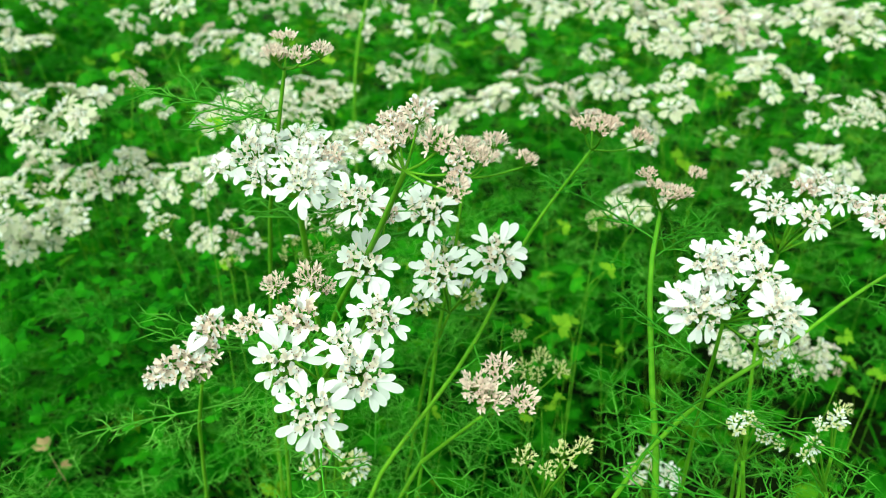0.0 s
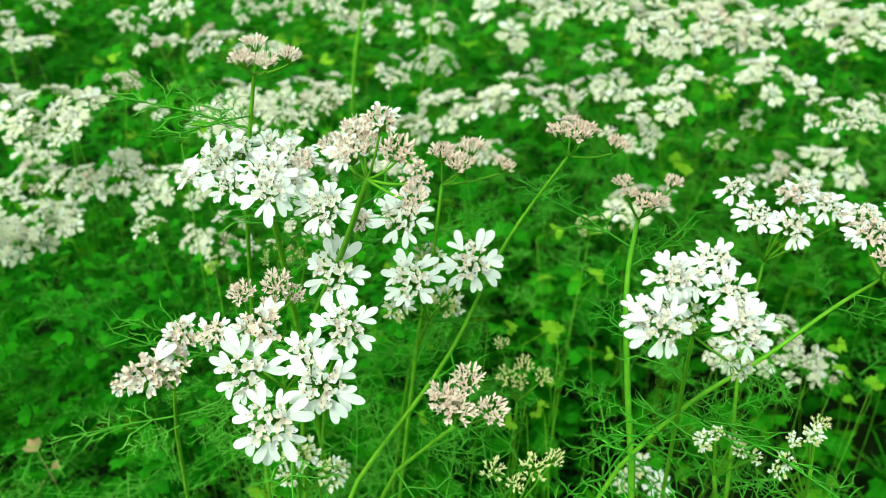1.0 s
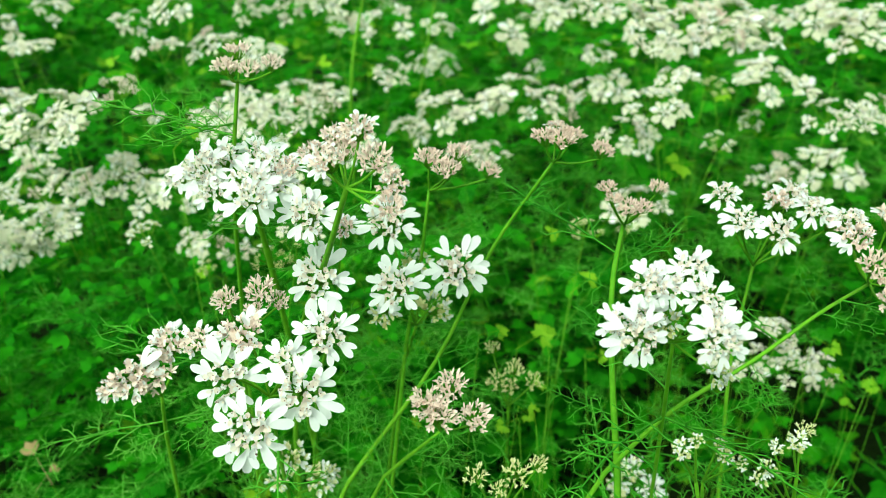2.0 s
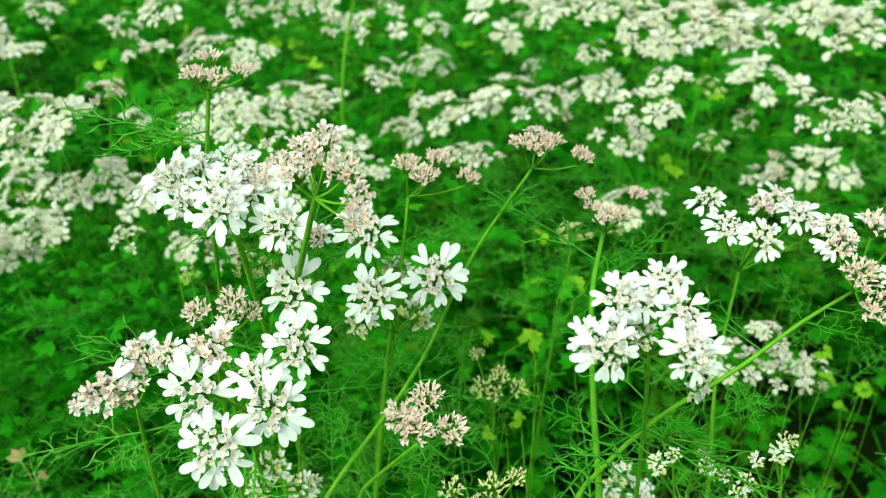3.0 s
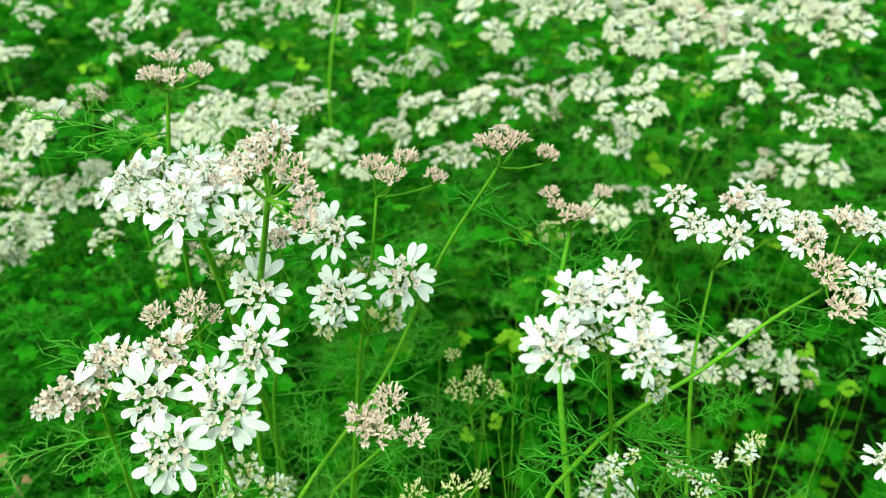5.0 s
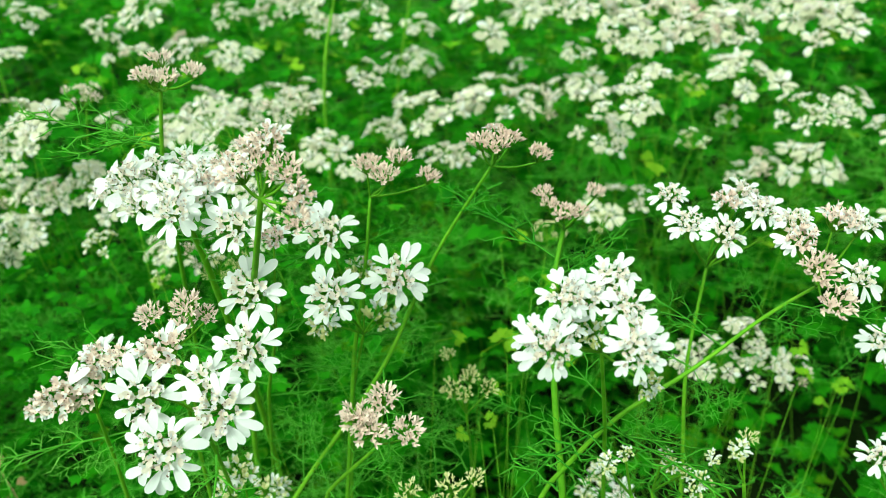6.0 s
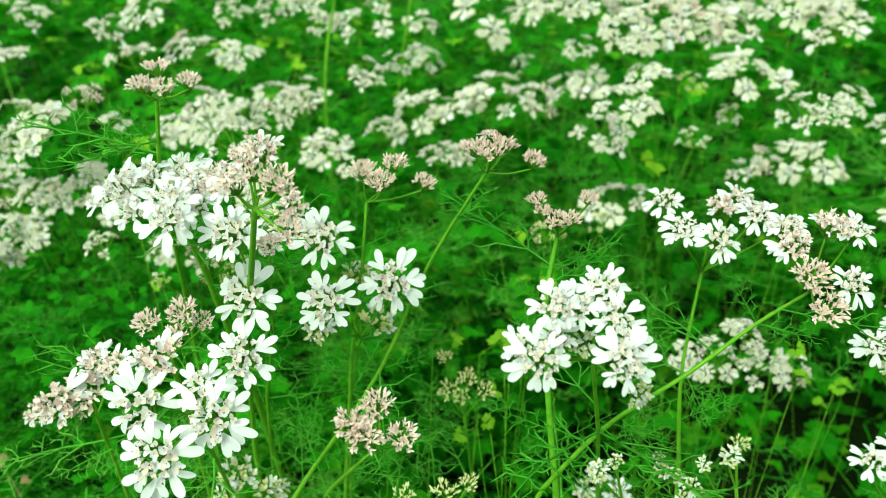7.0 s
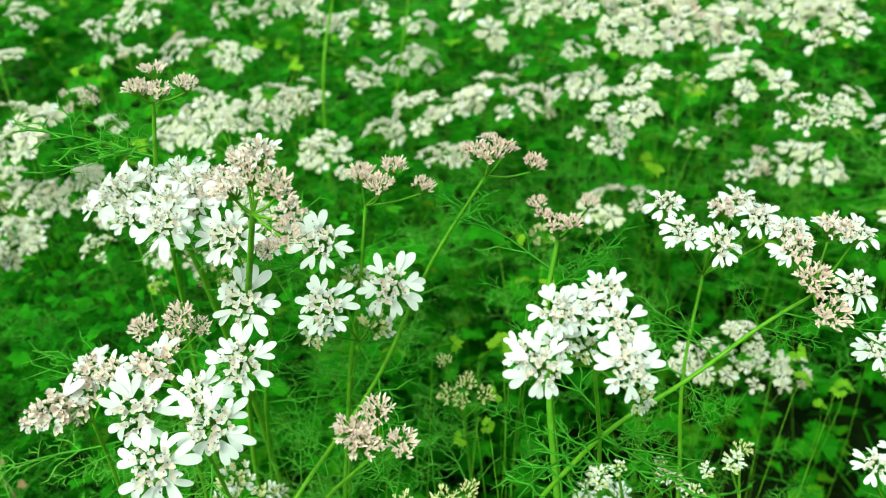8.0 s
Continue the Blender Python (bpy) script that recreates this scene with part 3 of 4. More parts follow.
near_plant((0.0058, 0.2383, 0.5126), [
    (0.0062, 0.2333, 0.5255, 0.0119, "pink"),
    (0.0122, 0.2291, 0.5231, 0.0118, "pink"),
    (0.0161, 0.2393, 0.5258, 0.0110, "pink"),
    (0.0262, 0.2303, 0.5222, 0.0093, "pink"),
], (-0.0100, 0.2313), via=((-0.0034, 0.2329, 0.4546), (0.0026, 0.2352, 0.4874),), sprays=[
    (0.0040, 0.2366, 0.4973, 0.95, 0.16, 0.26, 0.0194),
    (0.0026, 0.2352, 0.4874, -0.87, 0.18, 0.46, 0.0194),
], lift=(0, -0.2, 1))
near_plant((0.0454, 0.2227, 0.5278), [
    (0.0421, 0.2201, 0.5366, 0.0103, "pink"),
    (0.0465, 0.2139, 0.5372, 0.0101, "pink"),
    (0.0514, 0.2265, 0.5354, 0.0099, "pink"),
    (0.0599, 0.2190, 0.5327, 0.0093, "pink"),
    (0.0468, 0.2314, 0.5368, 0.0091, "fading"),
], (-0.0573, 0.1894), via=((-0.0237, 0.2025, 0.4149), (0.0090, 0.2161, 0.4602), (0.0276, 0.2264, 0.4970),), sprays=[
    (0.0276, 0.2264, 0.4970, -0.54, 0.34, 0.77, 0.0159),
    (0.0285, 0.2268, 0.4978, 0.77, 0.30, 0.57, 0.0136),
    (0.0090, 0.2161, 0.4602, -0.99, 0.04, 0.16, 0.0199),
    (0.0109, 0.2166, 0.4610, 0.95, 0.16, 0.26, 0.0192),
    (-0.0090, 0.2084, 0.4357, -0.89, 0.16, 0.43, 0.0206),
    (-0.0050, 0.2098, 0.4406, 0.91, -0.15, -0.40, 0.0185),
], lift=(0, -0.2, 1), leaves=2)
near_plant((-0.0472, 0.2122, 0.5557), [
    (-0.0487, 0.2058, 0.5611, 0.0088, "pink"),
    (-0.0472, 0.2159, 0.5636, 0.0087, "pink"),
    (-0.0407, 0.2017, 0.5610, 0.0082, "pink"),
    (-0.0350, 0.2066, 0.5617, 0.0079, "pink"),
    (-0.0481, 0.2095, 0.5595, 0.0077, "pink"),
], (-0.0736, 0.2645), via=((-0.0627, 0.2400, 0.4985), (-0.0518, 0.2155, 0.5349),), sprays=[
    (-0.0518, 0.2166, 0.5372, -0.96, 0.09, 0.28, 0.0189),
    (-0.0517, 0.2173, 0.5387, -0.73, 0.27, 0.63, 0.0174),
    (-0.0522, 0.2174, 0.5343, 0.95, 0.16, 0.26, 0.0136),
], lift=(0, -0.2, 1), leaves=4)
near_plant((0.0667, 0.2124, 0.5111), [
    (0.0596, 0.2074, 0.5248, 0.0075, "pink"),
    (0.0748, 0.2080, 0.5247, 0.0072, "pink"),
    (0.0646, 0.1985, 0.5218, 0.0087, "pink"),
    (0.0688, 0.2007, 0.5214, 0.0076, "pink"),
    (0.0611, 0.2033, 0.5230, 0.0064, "pink"),
], (0.0670, 0.1712), via=((0.0649, 0.1801, 0.4422), (0.0628, 0.1890, 0.4685), (0.0631, 0.2032, 0.4988),), sprays=[
    (0.0631, 0.2011, 0.4942, -0.94, 0.12, 0.33, 0.0198),
    (0.0632, 0.2053, 0.5033, 0.87, 0.24, 0.43, 0.0185),
    (0.0643, 0.1864, 0.4582, -0.90, 0.15, 0.41, 0.0223),
    (0.0648, 0.1836, 0.4520, -0.90, -0.21, -0.38, 0.0181),
    (0.0646, 0.1850, 0.4551, 0.91, 0.20, 0.36, 0.0193),
    (0.0631, 0.2003, 0.4927, -0.80, -0.28, -0.54, 0.0152),
], lift=(0, -0.2, 1), leaves=2, thick=0.0009)
near_plant((0.0694, 0.1586, 0.5022), [
    (0.0585, 0.1465, 0.5244, 0.0134, "white"),
    (0.0698, 0.1536, 0.5245, 0.0135, "white"),
    (0.0722, 0.1474, 0.5204, 0.0124, "white"),
    (0.0543, 0.1356, 0.5180, 0.0144, "white"),
    (0.0718, 0.1358, 0.5171, 0.0148, "white"),
    (0.0792, 0.1514, 0.4978, 0.0096, "bud"),
    (0.0656, 0.1517, 0.5115, 0.0088, "bud"),
    (0.0634, 0.1502, 0.5226, 0.0123, "white"),
    (0.0735, 0.1433, 0.5164, 0.0114, "white"),
    (0.0512, 0.1410, 0.5180, 0.0101, "white"),
    (0.0597, 0.1489, 0.5152, 0.0100, "white"),
], (0.0863, 0.2295), via=((0.0763, 0.1795, 0.4636),), thick=0.0006, lift=(0, -0.85, 0.55))
near_plant((0.1434, 0.2081, 0.4930), [
    (0.1334, 0.2037, 0.5105, 0.0153, "fading"),
    (0.1341, 0.2107, 0.5136, 0.0132, "white"),
    (0.1341, 0.1910, 0.5069, 0.0131, "pink"),
    (0.1361, 0.1828, 0.5010, 0.0128, "pink"),
    (0.1448, 0.2064, 0.5153, 0.0153, "fading"),
    (0.1512, 0.2059, 0.5137, 0.0145, "white"),
    (0.1476, 0.1949, 0.5022, 0.0142, "white"),
], (0.0425, 0.1806), via=((0.0613, 0.1806, 0.4413), (0.0801, 0.1807, 0.4657), (0.1011, 0.1846, 0.4794), (0.1231, 0.1948, 0.4900),), sprays=[
    (0.0801, 0.1807, 0.4657, 0.94, -0.12, -0.33, 0.0192),
    (0.1011, 0.1846, 0.4794, 0.40, -0.37, -0.83, 0.0154),
    (0.1231, 0.1948, 0.4900, 0.95, -0.10, -0.29, 0.0177),
    (0.1231, 0.1947, 0.4897, -0.47, 0.36, 0.81, 0.0163),
    (0.0825, 0.1814, 0.4671, 0.73, -0.26, -0.63, 0.0192),
], thick=0.0006, leaves=3)
near_plant((0.1223, 0.2448, 0.4811), [
    (0.1035, 0.2336, 0.5131, 0.0138, "white"),
    (0.1071, 0.2225, 0.5080, 0.0147, "white"),
    (0.1170, 0.2175, 0.5060, 0.0161, "white"),
    (0.1306, 0.2420, 0.5099, 0.0157, "white"),
    (0.1335, 0.2323, 0.5079, 0.0159, "white"),
    (0.1231, 0.2369, 0.5091, 0.0141, "fading"),
    (0.1398, 0.2306, 0.5036, 0.0121, "fading"),
], (0.1179, 0.2284), via=((0.1195, 0.2332, 0.3976), (0.1170, 0.2366, 0.4475),), sprays=[
    (0.1172, 0.2365, 0.4401, 0.87, -0.18, -0.46, 0.0207),
    (0.1181, 0.2379, 0.4314, -0.94, -0.17, -0.29, 0.0197),
    (0.1176, 0.2344, 0.4238, 0.93, 0.19, 0.32, 0.0219),
], leaves=2)
near_plant((0.0106, 0.1836, 0.4543), [
    (0.0074, 0.1667, 0.4774, 0.0114, "pink"),
    (0.0112, 0.1635, 0.4751, 0.0116, "pink"),
    (0.0140, 0.1732, 0.4789, 0.0108, "pink"),
    (0.0210, 0.1678, 0.4716, 0.0113, "pink"),
    (0.0090, 0.1693, 0.4735, 0.0107, "pink"),
], (-0.0392, 0.2366), via=((-0.0092, 0.1966, 0.4246),), sprays=[
    (-0.0092, 0.1966, 0.4246, -0.36, 0.38, 0.85, 0.0243),
    (-0.0001, 0.1922, 0.4381, 0.95, -0.10, -0.29, 0.0196),
    (-0.0046, 0.1944, 0.4314, 0.81, 0.28, 0.52, 0.0221),
])
near_plant((0.0364, 0.2573, 0.4090), [
    (0.0309, 0.2467, 0.4293, 0.0127, "seed"),
    (0.0382, 0.2513, 0.4314, 0.0124, "seed"),
    (0.0452, 0.2470, 0.4285, 0.0114, "seed"),
    (0.0294, 0.2572, 0.4375, 0.0099, "seed"),
    (0.0359, 0.2441, 0.4280, 0.0096, "seed"),
], (0.0389, 0.3160), via=((0.0389, 0.2860, 0.3520),))
near_plant((0.1160, 0.1736, 0.4475), [
    (0.1091, 0.1654, 0.4660, 0.0087, "bud"),
    (0.1140, 0.1711, 0.4659, 0.0074, "seed"),
], (0.1286, 0.2232), via=((0.1286, 0.1932, 0.4058),))
near_plant((0.0945, 0.1876, 0.4320), [
    (0.0948, 0.1753, 0.4529, 0.0078, "bud"),
    (0.0991, 0.1744, 0.4507, 0.0061, "bud"),
    (0.0949, 0.1808, 0.4528, 0.0050, "bud"),
], (0.1046, 0.2357), via=((0.1046, 0.2057, 0.3872),))
near_plant((-0.0479, 0.2235, 0.3910), [
    (-0.0457, 0.2155, 0.4163, 0.0174, "bud"),
    (-0.0350, 0.2111, 0.4106, 0.0162, "bud"),
    (-0.0492, 0.2107, 0.4109, 0.0142, "bud"),
    (-0.0324, 0.2195, 0.4047, 0.0105, "bud"),
], (-0.0527, 0.2627), via=((-0.0527, 0.2327, 0.3638),))
near_plant((0.0285, 0.1728, 0.4301), [
    (0.0211, 0.1586, 0.4591, 0.0095, "seed"),
    (0.0323, 0.1597, 0.4588, 0.0116, "seed"),
    (0.0387, 0.1656, 0.4571, 0.0088, "seed"),
    (0.0275, 0.1563, 0.4563, 0.0084, "seed"),
], (0.0304, 0.2182), via=((0.0304, 0.1882, 0.3919),))
near_plant((0.0778, 0.1509, 0.4647), [
    (0.0686, 0.1391, 0.4848, 0.0069, "bud"),
    (0.0740, 0.1449, 0.4828, 0.0052, "bud"),
], (0.0878, 0.1923), via=((0.0878, 0.1623, 0.4297),))
near_plant((0.1205, 0.1783, 0.4280), [
    (0.0942, 0.1486, 0.4714, 0.0066, "bud"),
    (0.0983, 0.1548, 0.4728, 0.0056, "bud"),
    (0.0920, 0.1473, 0.4688, 0.0057, "bud"),
], (0.1339, 0.2191), via=((0.1339, 0.1891, 0.3914),))
near_plant((0.1078, 0.3014, 0.3081), [
    (0.0997, 0.2871, 0.3492, 0.0176, "bud"),
    (0.1091, 0.2834, 0.3404, 0.0162, "white"),
    (0.0929, 0.2835, 0.3420, 0.0162, "bud"),
], (0.1148, 0.3488), via=((0.1148, 0.3188, 0.2740),))
near_plant((0.1881, 0.2254, 0.4413), [
    (0.1701, 0.2136, 0.4694, 0.0150, "white"),
    (0.1846, 0.2232, 0.4699, 0.0150, "white"),
    (0.1842, 0.2126, 0.4614, 0.0151, "white"),
    (0.1796, 0.2192, 0.4570, 0.0096, "bud"),
], (0.33, 0.26), via=((0.2344, 0.2680, 0.3679),), thick=0.0005, leaves=1)
near_plant((0.1865, 0.2083, 0.4048), [
    (0.1682, 0.1978, 0.4358, 0.0135, "white"),
    (0.1804, 0.2045, 0.4350, 0.0132, "white"),
    (0.1774, 0.1931, 0.4298, 0.0133, "fading"),
], (0.30, 0.20), via=((0.2279, 0.2438, 0.3402),), thick=0.0005, leaves=1)

# plants a little further back
mid_plant(-0.3278, 0.6061, 0.4986, 0.0340, "white", lean=(0.1, -0.2))
mid_plant(-0.1840, 0.4367, 0.5041, 0.0248, "pink")
mid_plant(-0.1769, 0.4502, 0.4851, 0.0207, "white")
mid_plant(-0.2053, 0.5926, 0.5321, 0.0364, "white")
mid_plant(-0.2096, 0.5576, 0.5050, 0.0393, "fading")
mid_plant(-0.1822, 0.6111, 0.4989, 0.0496, "fading")
mid_plant(-0.1589, 0.6607, 0.4848, 0.0440, "white")
mid_plant(-0.2756, 0.6781, 0.5083, 0.0397, "fading")
mid_plant(-0.3967, 0.7724, 0.5077, 0.0451, "fading")
mid_plant(-0.1502, 0.5418, 0.4660, 0.0475, "white")
mid_plant(-0.1196, 0.5212, 0.4668, 0.0438, "fading")
mid_plant(-0.1504, 0.4870, 0.4669, 0.0376, "white")
mid_plant(-0.0926, 0.5958, 0.4587, 0.0518, "fading")
mid_plant(-0.1151, 0.5977, 0.4645, 0.0406, "white")
mid_plant(-0.0647, 0.5372, 0.4373, 0.0417, "white")
mid_plant(-0.0405, 0.6068, 0.4778, 0.0338, "fading")
mid_plant(-0.0049, 0.8655, 0.4374, 0.0479, "white")
mid_plant(-0.0632, 0.7482, 0.4986, 0.0622, "fading")
mid_plant(-0.1076, 0.7323, 0.5155, 0.0394, "white")
mid_plant(-0.0947, 0.7244, 0.4976, 0.0316, "fading")
mid_plant(-0.0040, 0.8301, 0.4798, 0.0421, "white")
mid_plant(0.0708, 0.7894, 0.5045, 0.0902, "white")
mid_plant(-0.0199, 0.6614, 0.4746, 0.0293, "white")
mid_plant(-0.2092, 0.8308, 0.4986, 0.0421, "fading")
mid_plant(-0.1798, 0.8850, 0.4939, 0.0447, "fading")
mid_plant(-0.0275, 0.5881, 0.4366, 0.0406, "fading")
mid_plant(-0.0039, 0.6137, 0.4422, 0.0536, "white")
mid_plant(0.0239, 0.6259, 0.4423, 0.0379, "white")
mid_plant(0.0539, 0.6322, 0.4532, 0.0615, "white")
mid_plant(0.0917, 0.6203, 0.4482, 0.0512, "fading")
mid_plant(0.1291, 0.6273, 0.4600, 0.0536, "white")
mid_plant(0.1312, 0.4939, 0.4581, 0.0394, "white")
mid_plant(0.1376, 0.4645, 0.4890, 0.0380, "white")
mid_plant(0.1523, 0.4811, 0.4997, 0.0300, "white")
mid_plant(0.0174, 0.5137, 0.4391, 0.0299, "fading")
mid_plant(0.0375, 0.5530, 0.4270, 0.0321, "white")
mid_plant(0.1424, 0.5043, 0.4085, 0.0458, "white")
mid_plant(0.2595, 0.5636, 0.4073, 0.0436, "fading")
mid_plant(0.2866, 0.5273, 0.4219, 0.0507, "white")
mid_plant(0.2417, 0.4541, 0.4818, 0.0321, "fading")
mid_plant(0.2558, 0.4531, 0.4783, 0.0270, "fading")
mid_plant(0.3003, 0.5074, 0.4725, 0.0282, "white")
mid_plant(0.2331, 0.5336, 0.4870, 0.0586, "white")
mid_plant(0.1897, 0.5091, 0.4856, 0.0244, "seed")
mid_plant(0.1697, 0.5596, 0.5244, 0.0597, "white")
mid_plant(0.1975, 0.5587, 0.5201, 0.0597, "fading")
mid_plant(0.2304, 0.5768, 0.5088, 0.0475, "white")
mid_plant(0.1437, 0.5918, 0.5246, 0.0547, "white")
mid_plant(0.1177, 0.6341, 0.5228, 0.0451, "fading")
mid_plant(0.3080, 0.5712, 0.5139, 0.0609, "white")
mid_plant(0.2867, 0.5970, 0.5236, 0.0463, "white")
mid_plant(0.1893, 0.4928, 0.4509, 0.0225, "bud")
mid_plant(0.1441, 0.7205, 0.4691, 0.0394, "fading")
mid_plant(0.1495, 0.5194, 0.5111, 0.0207, "white")
mid_plant(0.2318, 0.5506, 0.4526, 0.0227, "bud")
mid_plant(0.0767, 0.3363, 0.4564, 0.0189, "seed")
mid_plant(0.1193, 0.4221, 0.4236, 0.0203, "seed")
mid_plant(0.1075, 0.9150, 0.4155, 0.0406, "fading")
mid_plant(0.1735, 0.3186, 0.4103, 0.0211, "white", foot=(0.17, 0.43), thick=0.00026)
mid_plant(0.1654, 0.3303, 0.3886, 0.0257, "white", foot=(0.172, 0.435), thick=0.00026)
mid_plant(0.1557, 0.3459, 0.3756, 0.0240, "white", foot=(0.168, 0.44), thick=0.00026)
mid_plant(0.1827, 0.3208, 0.3905, 0.0256, "white", foot=(0.175, 0.43), thick=0.00026)
mid_plant(0.2111, 0.3442, 0.3674, 0.0270, "fading", foot=(0.18, 0.44), thick=0.00026)
mid_plant(-0.0621, 0.2718, 0.4718, 0.0158, "seed")
mid_plant(-0.0967, 0.2957, 0.4549, 0.0112, "seed")
mid_plant(-0.0361, 0.4790, 0.4402, 0.0225, "white")
mid_plant(-0.0595, 0.3323, 0.4829, 0.0289, "white")
mid_plant(0.1539, 0.5661, 0.5160, 0.0487, "white")
mid_plant(0.2162, 0.5843, 0.5260, 0.0537, "white")
mid_plant(0.3008, 0.5857, 0.5220, 0.0496, "white")
mid_plant(0.2686, 0.6360, 0.5140, 0.0406, "fading")
mid_plant(0.1051, 0.7355, 0.5044, 0.0473, "white")
mid_plant(0.3320, 0.4987, 0.4513, 0.0451, "fading")
mid_plant(0.2781, 0.3798, 0.4379, 0.0421, "white")
mid_plant(-0.2985, 0.4876, 0.4809, 0.0488, "white")
mid_plant(-0.2489, 0.3863, 0.4490, 0.0442, "white")
mid_plant(-0.3881, 0.6616, 0.5061, 0.0537, "white")
mid_plant(0.2451, 0.2977, 0.4305, 0.0372, "fading", foot=(0.36, 0.33), thick=0.00026)
mid_plant(-0.0543, 0.3058, 0.4729, 0.0236, "fading")
mid_plant(-0.0501, 0.2633, 0.4764, 0.0163, "seed")
mid_plant(-0.1382, 0.3287, 0.4581, 0.0203, "bud")
mid_plant(-0.0680, 0.3324, 0.5074, 0.0255, "fading")
mid_plant(-0.1048, 0.4123, 0.4925, 0.0284, "white")
mid_plant(-0.0738, 0.4666, 0.4878, 0.0283, "fading")
mid_plant(-0.2178, 0.4268, 0.4933, 0.0570, "white", lean=(0.05, -0.12))
mid_plant(-0.2449, 0.4220, 0.4849, 0.0304, "white")
mid_plant(-0.2108, 0.4121, 0.4849, 0.0268, "white")
mid_plant(-0.2654, 0.4733, 0.4543, 0.0432, "fading")
mid_plant(-0.2684, 0.4640, 0.4346, 0.0432, "fading")
mid_plant(-0.2306, 0.4452, 0.4390, 0.0436, "fading")
mid_plant(-0.2035, 0.4511, 0.4498, 0.0290, "white")
mid_plant(-0.2136, 0.4463, 0.4401, 0.0290, "fading")
mid_plant(-0.1847, 0.4364, 0.4407, 0.0316, "white")
mid_plant(-0.1568, 0.4268, 0.4420, 0.0377, "white")
mid_plant(-0.1423, 0.4319, 0.4518, 0.0317, "white")
mid_plant(-0.2536, 0.4247, 0.4204, 0.0406, "white")
mid_plant(-0.2294, 0.4162, 0.4241, 0.0338, "white")
mid_plant(-0.2529, 0.4097, 0.4119, 0.0358, "white")
mid_plant(-0.2681, 0.4132, 0.4205, 0.0377, "white")
mid_plant(-0.1303, 0.4150, 0.4147, 0.0377, "fading")
mid_plant(-0.1510, 0.4138, 0.4137, 0.0199, "white")

# lone leaves among the stems
lone_leaf(0.0358, 0.2621, 0.3956, 0.0077)
lone_leaf(0.0463, 0.2725, 0.3933, 0.0067)
lone_leaf(0.0545, 0.3134, 0.4092, 0.0134)
lone_leaf(0.0863, 0.3187, 0.3942, 0.0080)
lone_leaf(-0.2156, 0.5027, 0.5060, 0.0120)
lone_leaf(0.2260, 0.3370, 0.3507, 0.0096)
lone_leaf(0.2387, 0.3418, 0.3599, 0.0106)
lone_leaf(-0.0967, 0.2946, 0.4527, 0.0079)
lone_leaf(0.0663, 0.3897, 0.4296, 0.0111)
lone_leaf(-0.0041, 0.2940, 0.3727, 0.0065)
lone_leaf(0.1647, 0.4864, 0.4392, 0.0180)
lone_leaf(0.3047, 0.5771, 0.5032, 0.0165)
lone_leaf(-0.1012, 0.3111, 0.5119, 0.0101)
lone_leaf(0.0321, 0.2705, 0.4376, 0.0084)
lone_leaf(0.0505, 0.2622, 0.4181, 0.0065)
lone_leaf(0.0464, 0.2485, 0.4129, 0.0059)
lone_leaf(0.1898, 0.2928, 0.4009, 0.0087)
lone_leaf(0.1869, 0.2985, 0.4135, 0.0097)
lone_leaf(0.2064, 0.2913, 0.3964, 0.0072)
lone_leaf(0.0742, 0.3077, 0.4425, 0.0102)
lone_leaf(0.0518, 0.2706, 0.4360, 0.0093)
lone_leaf(-0.0880, 0.5883, 0.4895, 0.0148)
lone_leaf(0.1978, 0.5276, 0.4773, 0.0141)
lone_leaf(-0.2114, 0.3115, 0.3332, 0.0180, dead=True)
lone_leaf(-0.2159, 0.3231, 0.3110, 0.0126, dead=True)

# two tall stalks whose umbels stand above the view
mid_plant(-0.0581, 0.5889, 0.5591, 0.0455, "white", via=((-0.0730, 0.5862, 0.3891), (-0.0666, 0.5810, 0.4956),), foot=(-0.073, 0.606), leaves=0, thick=0.0012)
mid_plant(-0.0025, 0.6671, 0.5561, 0.0512, "white", via=((-0.0305, 0.6694, 0.3744), (-0.0141, 0.6555, 0.4852),), foot=(-0.031, 0.689), leaves=0, thick=0.0009)

# more plants round the camera
mid_plant(-0.448, 0.385, 0.461, 0.044, "white")
mid_plant(0.859, 0.176, 0.491, 0.035, "white")
mid_plant(0.665, 0.014, 0.489, 0.044, "fading")
mid_plant(0.770, -0.218, 0.489, 0.049, "fading")
mid_plant(0.580, 0.805, 0.491, 0.041, "fading")
mid_plant(-0.846, 0.028, 0.456, 0.045, "white")
mid_plant(0.933, 0.871, 0.461, 0.044, "white")
mid_plant(-0.862, 0.227, 0.497, 0.041, "white")
mid_plant(-0.816, 0.480, 0.511, 0.040, "white")
mid_plant(-0.312, -0.246, 0.476, 0.038, "fading")
mid_plant(-0.346, 0.006, 0.477, 0.045, "white")
mid_plant(0.887, 0.334, 0.470, 0.041, "white")
mid_plant(0.879, 0.241, 0.479, 0.040, "fading")
mid_plant(0.976, 0.075, 0.497, 0.041, "pink")
mid_plant(0.301, -0.269, 0.464, 0.045, "white")
mid_plant(0.257, 0.027, 0.464, 0.042, "pink")
mid_plant(-0.785, 0.563, 0.495, 0.042, "pink")
mid_plant(0.243, -0.110, 0.477, 0.038, "white")
mid_plant(0.703, 0.007, 0.482, 0.047, "pink")
mid_plant(0.399, -0.173, 0.471, 0.043, "white")
mid_plant(-0.446, -0.097, 0.452, 0.037, "white")
mid_plant(0.903, 0.561, 0.492, 0.038, "white")
mid_plant(-0.748, 0.652, 0.485, 0.039, "white")
mid_plant(-0.836, 0.943, 0.505, 0.040, "pink")
mid_plant(-0.551, 0.026, 0.490, 0.047, "white")
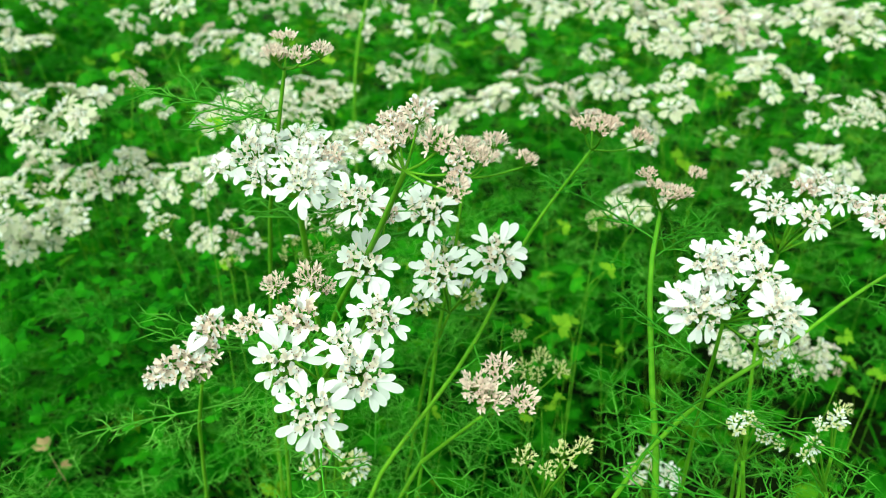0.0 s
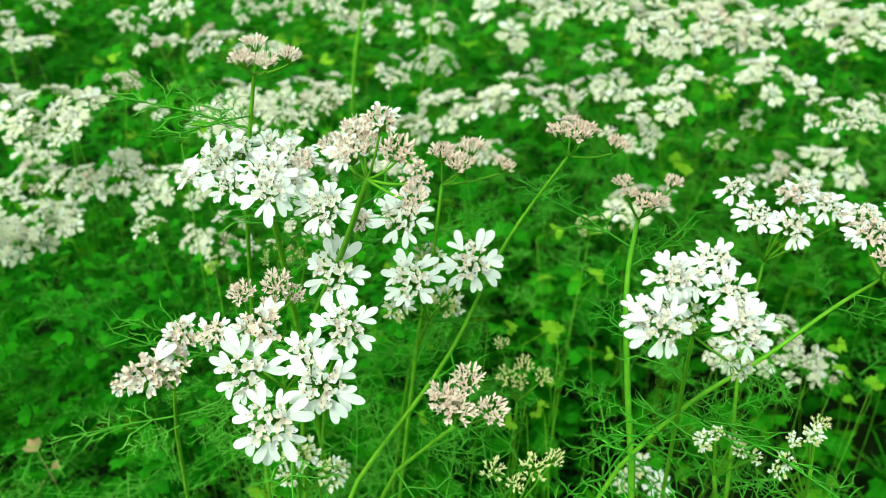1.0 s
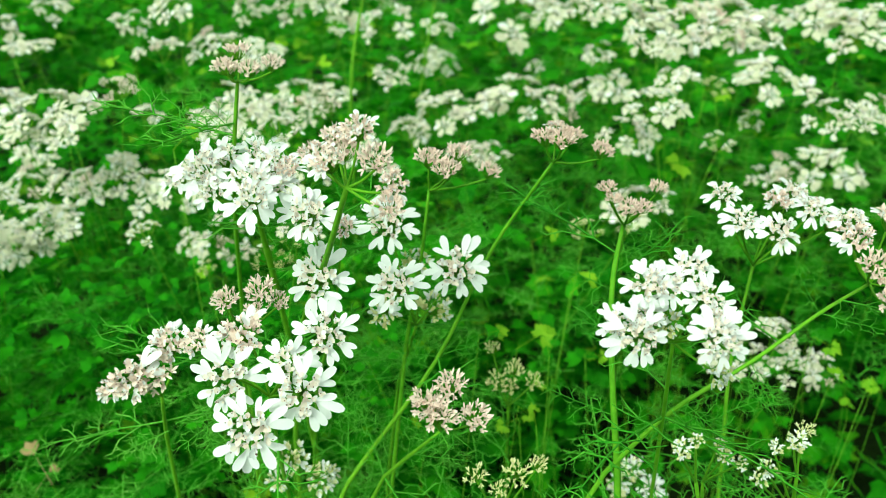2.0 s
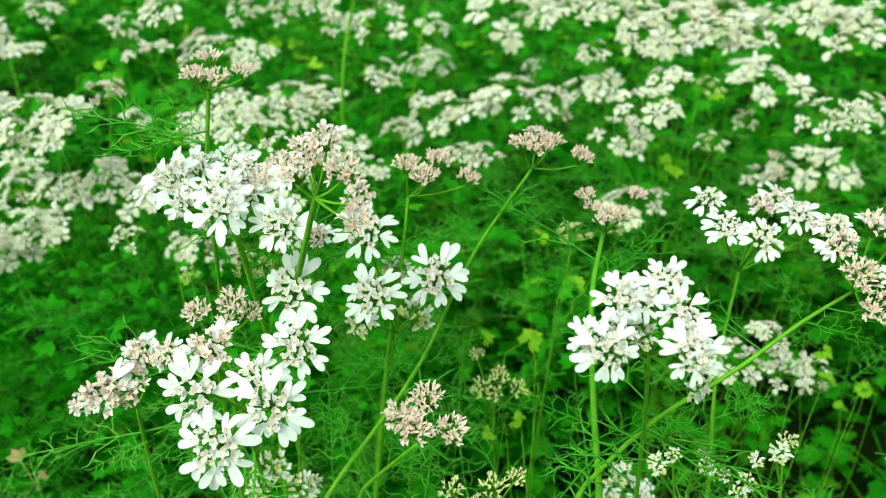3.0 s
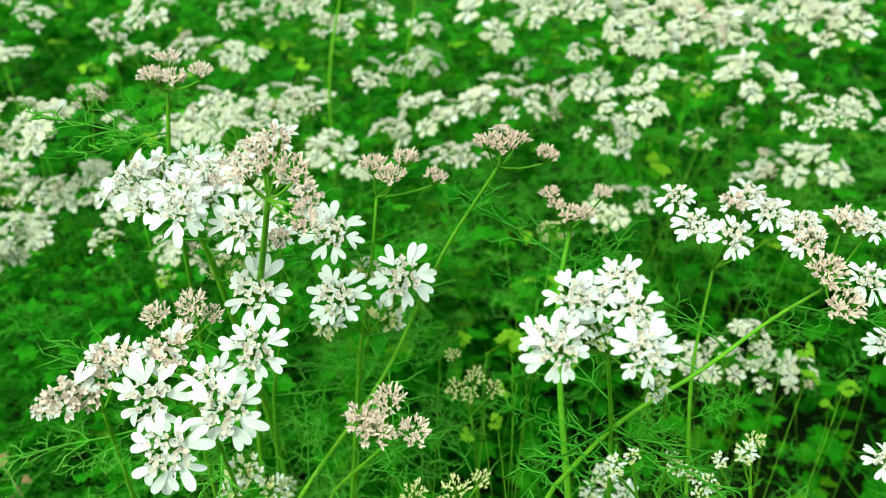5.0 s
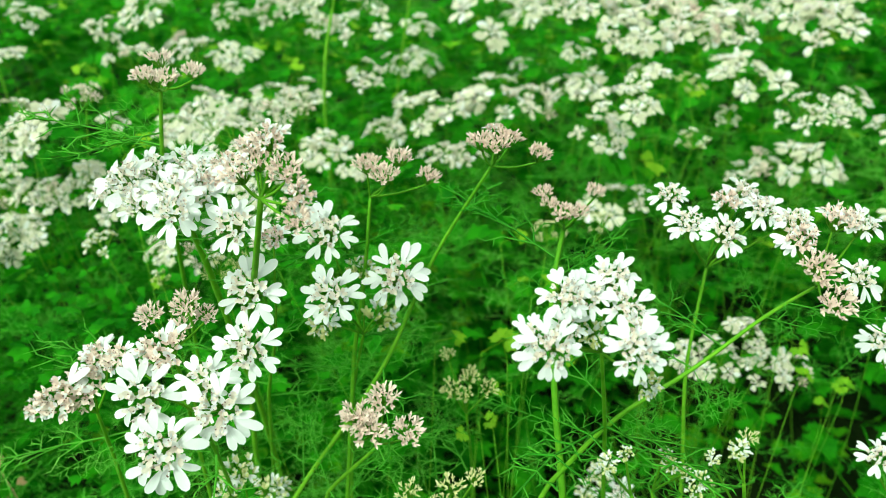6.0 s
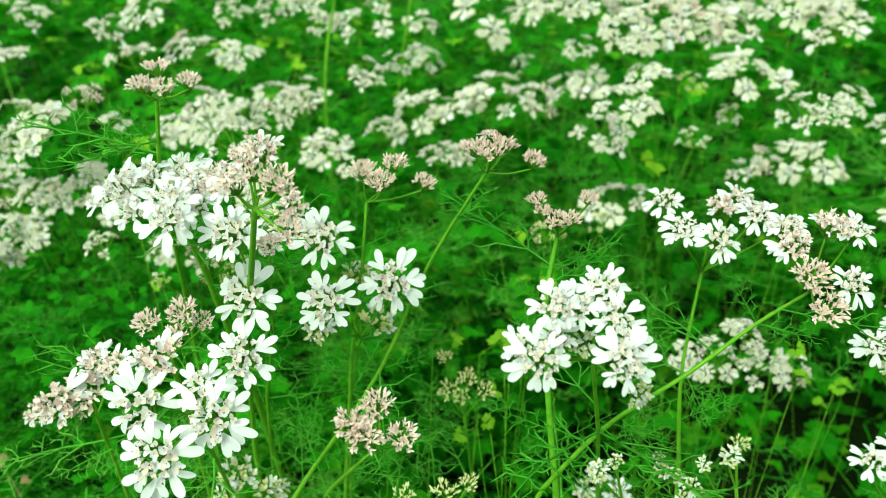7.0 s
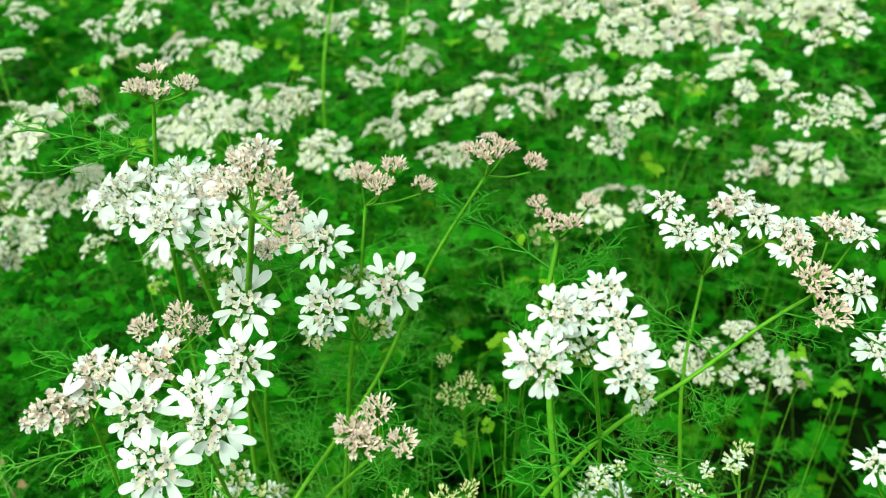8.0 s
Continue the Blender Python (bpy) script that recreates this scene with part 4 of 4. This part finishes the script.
mid_plant(0.220, 0.219, 0.453, 0.043, "white", foot=(0.34, 0.24), thick=0.00026)
mid_plant(-0.832, 0.208, 0.505, 0.038, "fading")
mid_plant(0.892, 0.838, 0.501, 0.049, "white")
mid_plant(-0.839, 0.267, 0.478, 0.046, "pink")
mid_plant(0.930, 0.384, 0.511, 0.048, "white")
mid_plant(-0.672, -0.020, 0.455, 0.036, "pink")
mid_plant(0.855, 0.860, 0.501, 0.035, "white")
mid_plant(-0.574, 0.055, 0.465, 0.045, "pink")
mid_plant(0.120, -0.278, 0.488, 0.037, "pink")
mid_plant(-0.232, -0.084, 0.444, 0.038, "white")
mid_plant(0.851, 0.738, 0.472, 0.047, "white")
mid_plant(-0.428, 0.484, 0.500, 0.043, "white")
mid_plant(-0.659, -0.182, 0.480, 0.036, "white")
mid_plant(0.723, -0.234, 0.463, 0.040, "white")
mid_plant(-0.167, 0.176, 0.480, 0.040, "white")
mid_plant(-0.537, 0.094, 0.498, 0.046, "fading")
mid_plant(0.611, 0.415, 0.498, 0.036, "fading")
mid_plant(0.284, 0.233, 0.505, 0.041, "fading", foot=(0.38, 0.26), thick=0.00026)
mid_plant(0.544, 0.075, 0.500, 0.035, "white")
mid_plant(-0.764, 0.224, 0.443, 0.049, "white")
mid_plant(0.941, 0.405, 0.498, 0.048, "white")


# ---- the field further off and behind ----
far_list = [s for k in ("white", "fading", "pink") for s in FAR_SHAPES[k]]


def far_flowers():
    """Umbels of the outer field, a loose ring round the nearer plants."""
    rng = np.random.default_rng(11)
    rows = []
    for _ in range(2300):
        r, turn = 2.45 * rng.random() ** 0.6, rng.uniform(0, 6.28)
        x, y = 0.05 + r * np.cos(turn), 0.5 + r * np.sin(turn)
        if -0.9 < x < 1.0 and -0.35 < y < 1.0:
            continue
        hub = np.array([x, y, rng.normal(0.485, 0.022)])
        size = rng.uniform(0.011, 0.016)
        kind = rng.choice(3, p=(0.6, 0.28, 0.12))
        n = rng.integers(5, 7)
        begin = rng.uniform(0, 6.28)
        for k in range(n):
            a = begin + 2 * np.pi * k / (n - 1)
            tip = rng.uniform(0.55, 0.95) if k else 0.1
            d = np.array([-np.sin(tip) * np.sin(a) * -1, -np.sin(tip) * np.cos(a), np.cos(tip)])
            at = hub + d * size * RAY
            rows.append((*at, size * rng.uniform(0.9, 1.1), rng.uniform(0, 6.28), tip, a, kind * 3 + rng.integers(3), 0))
    scatter("far_flowers", far_list, np.array(rows), HEAD_MATS, "countless small white coriander umbels over the outer field", "flowers")


far_flowers()
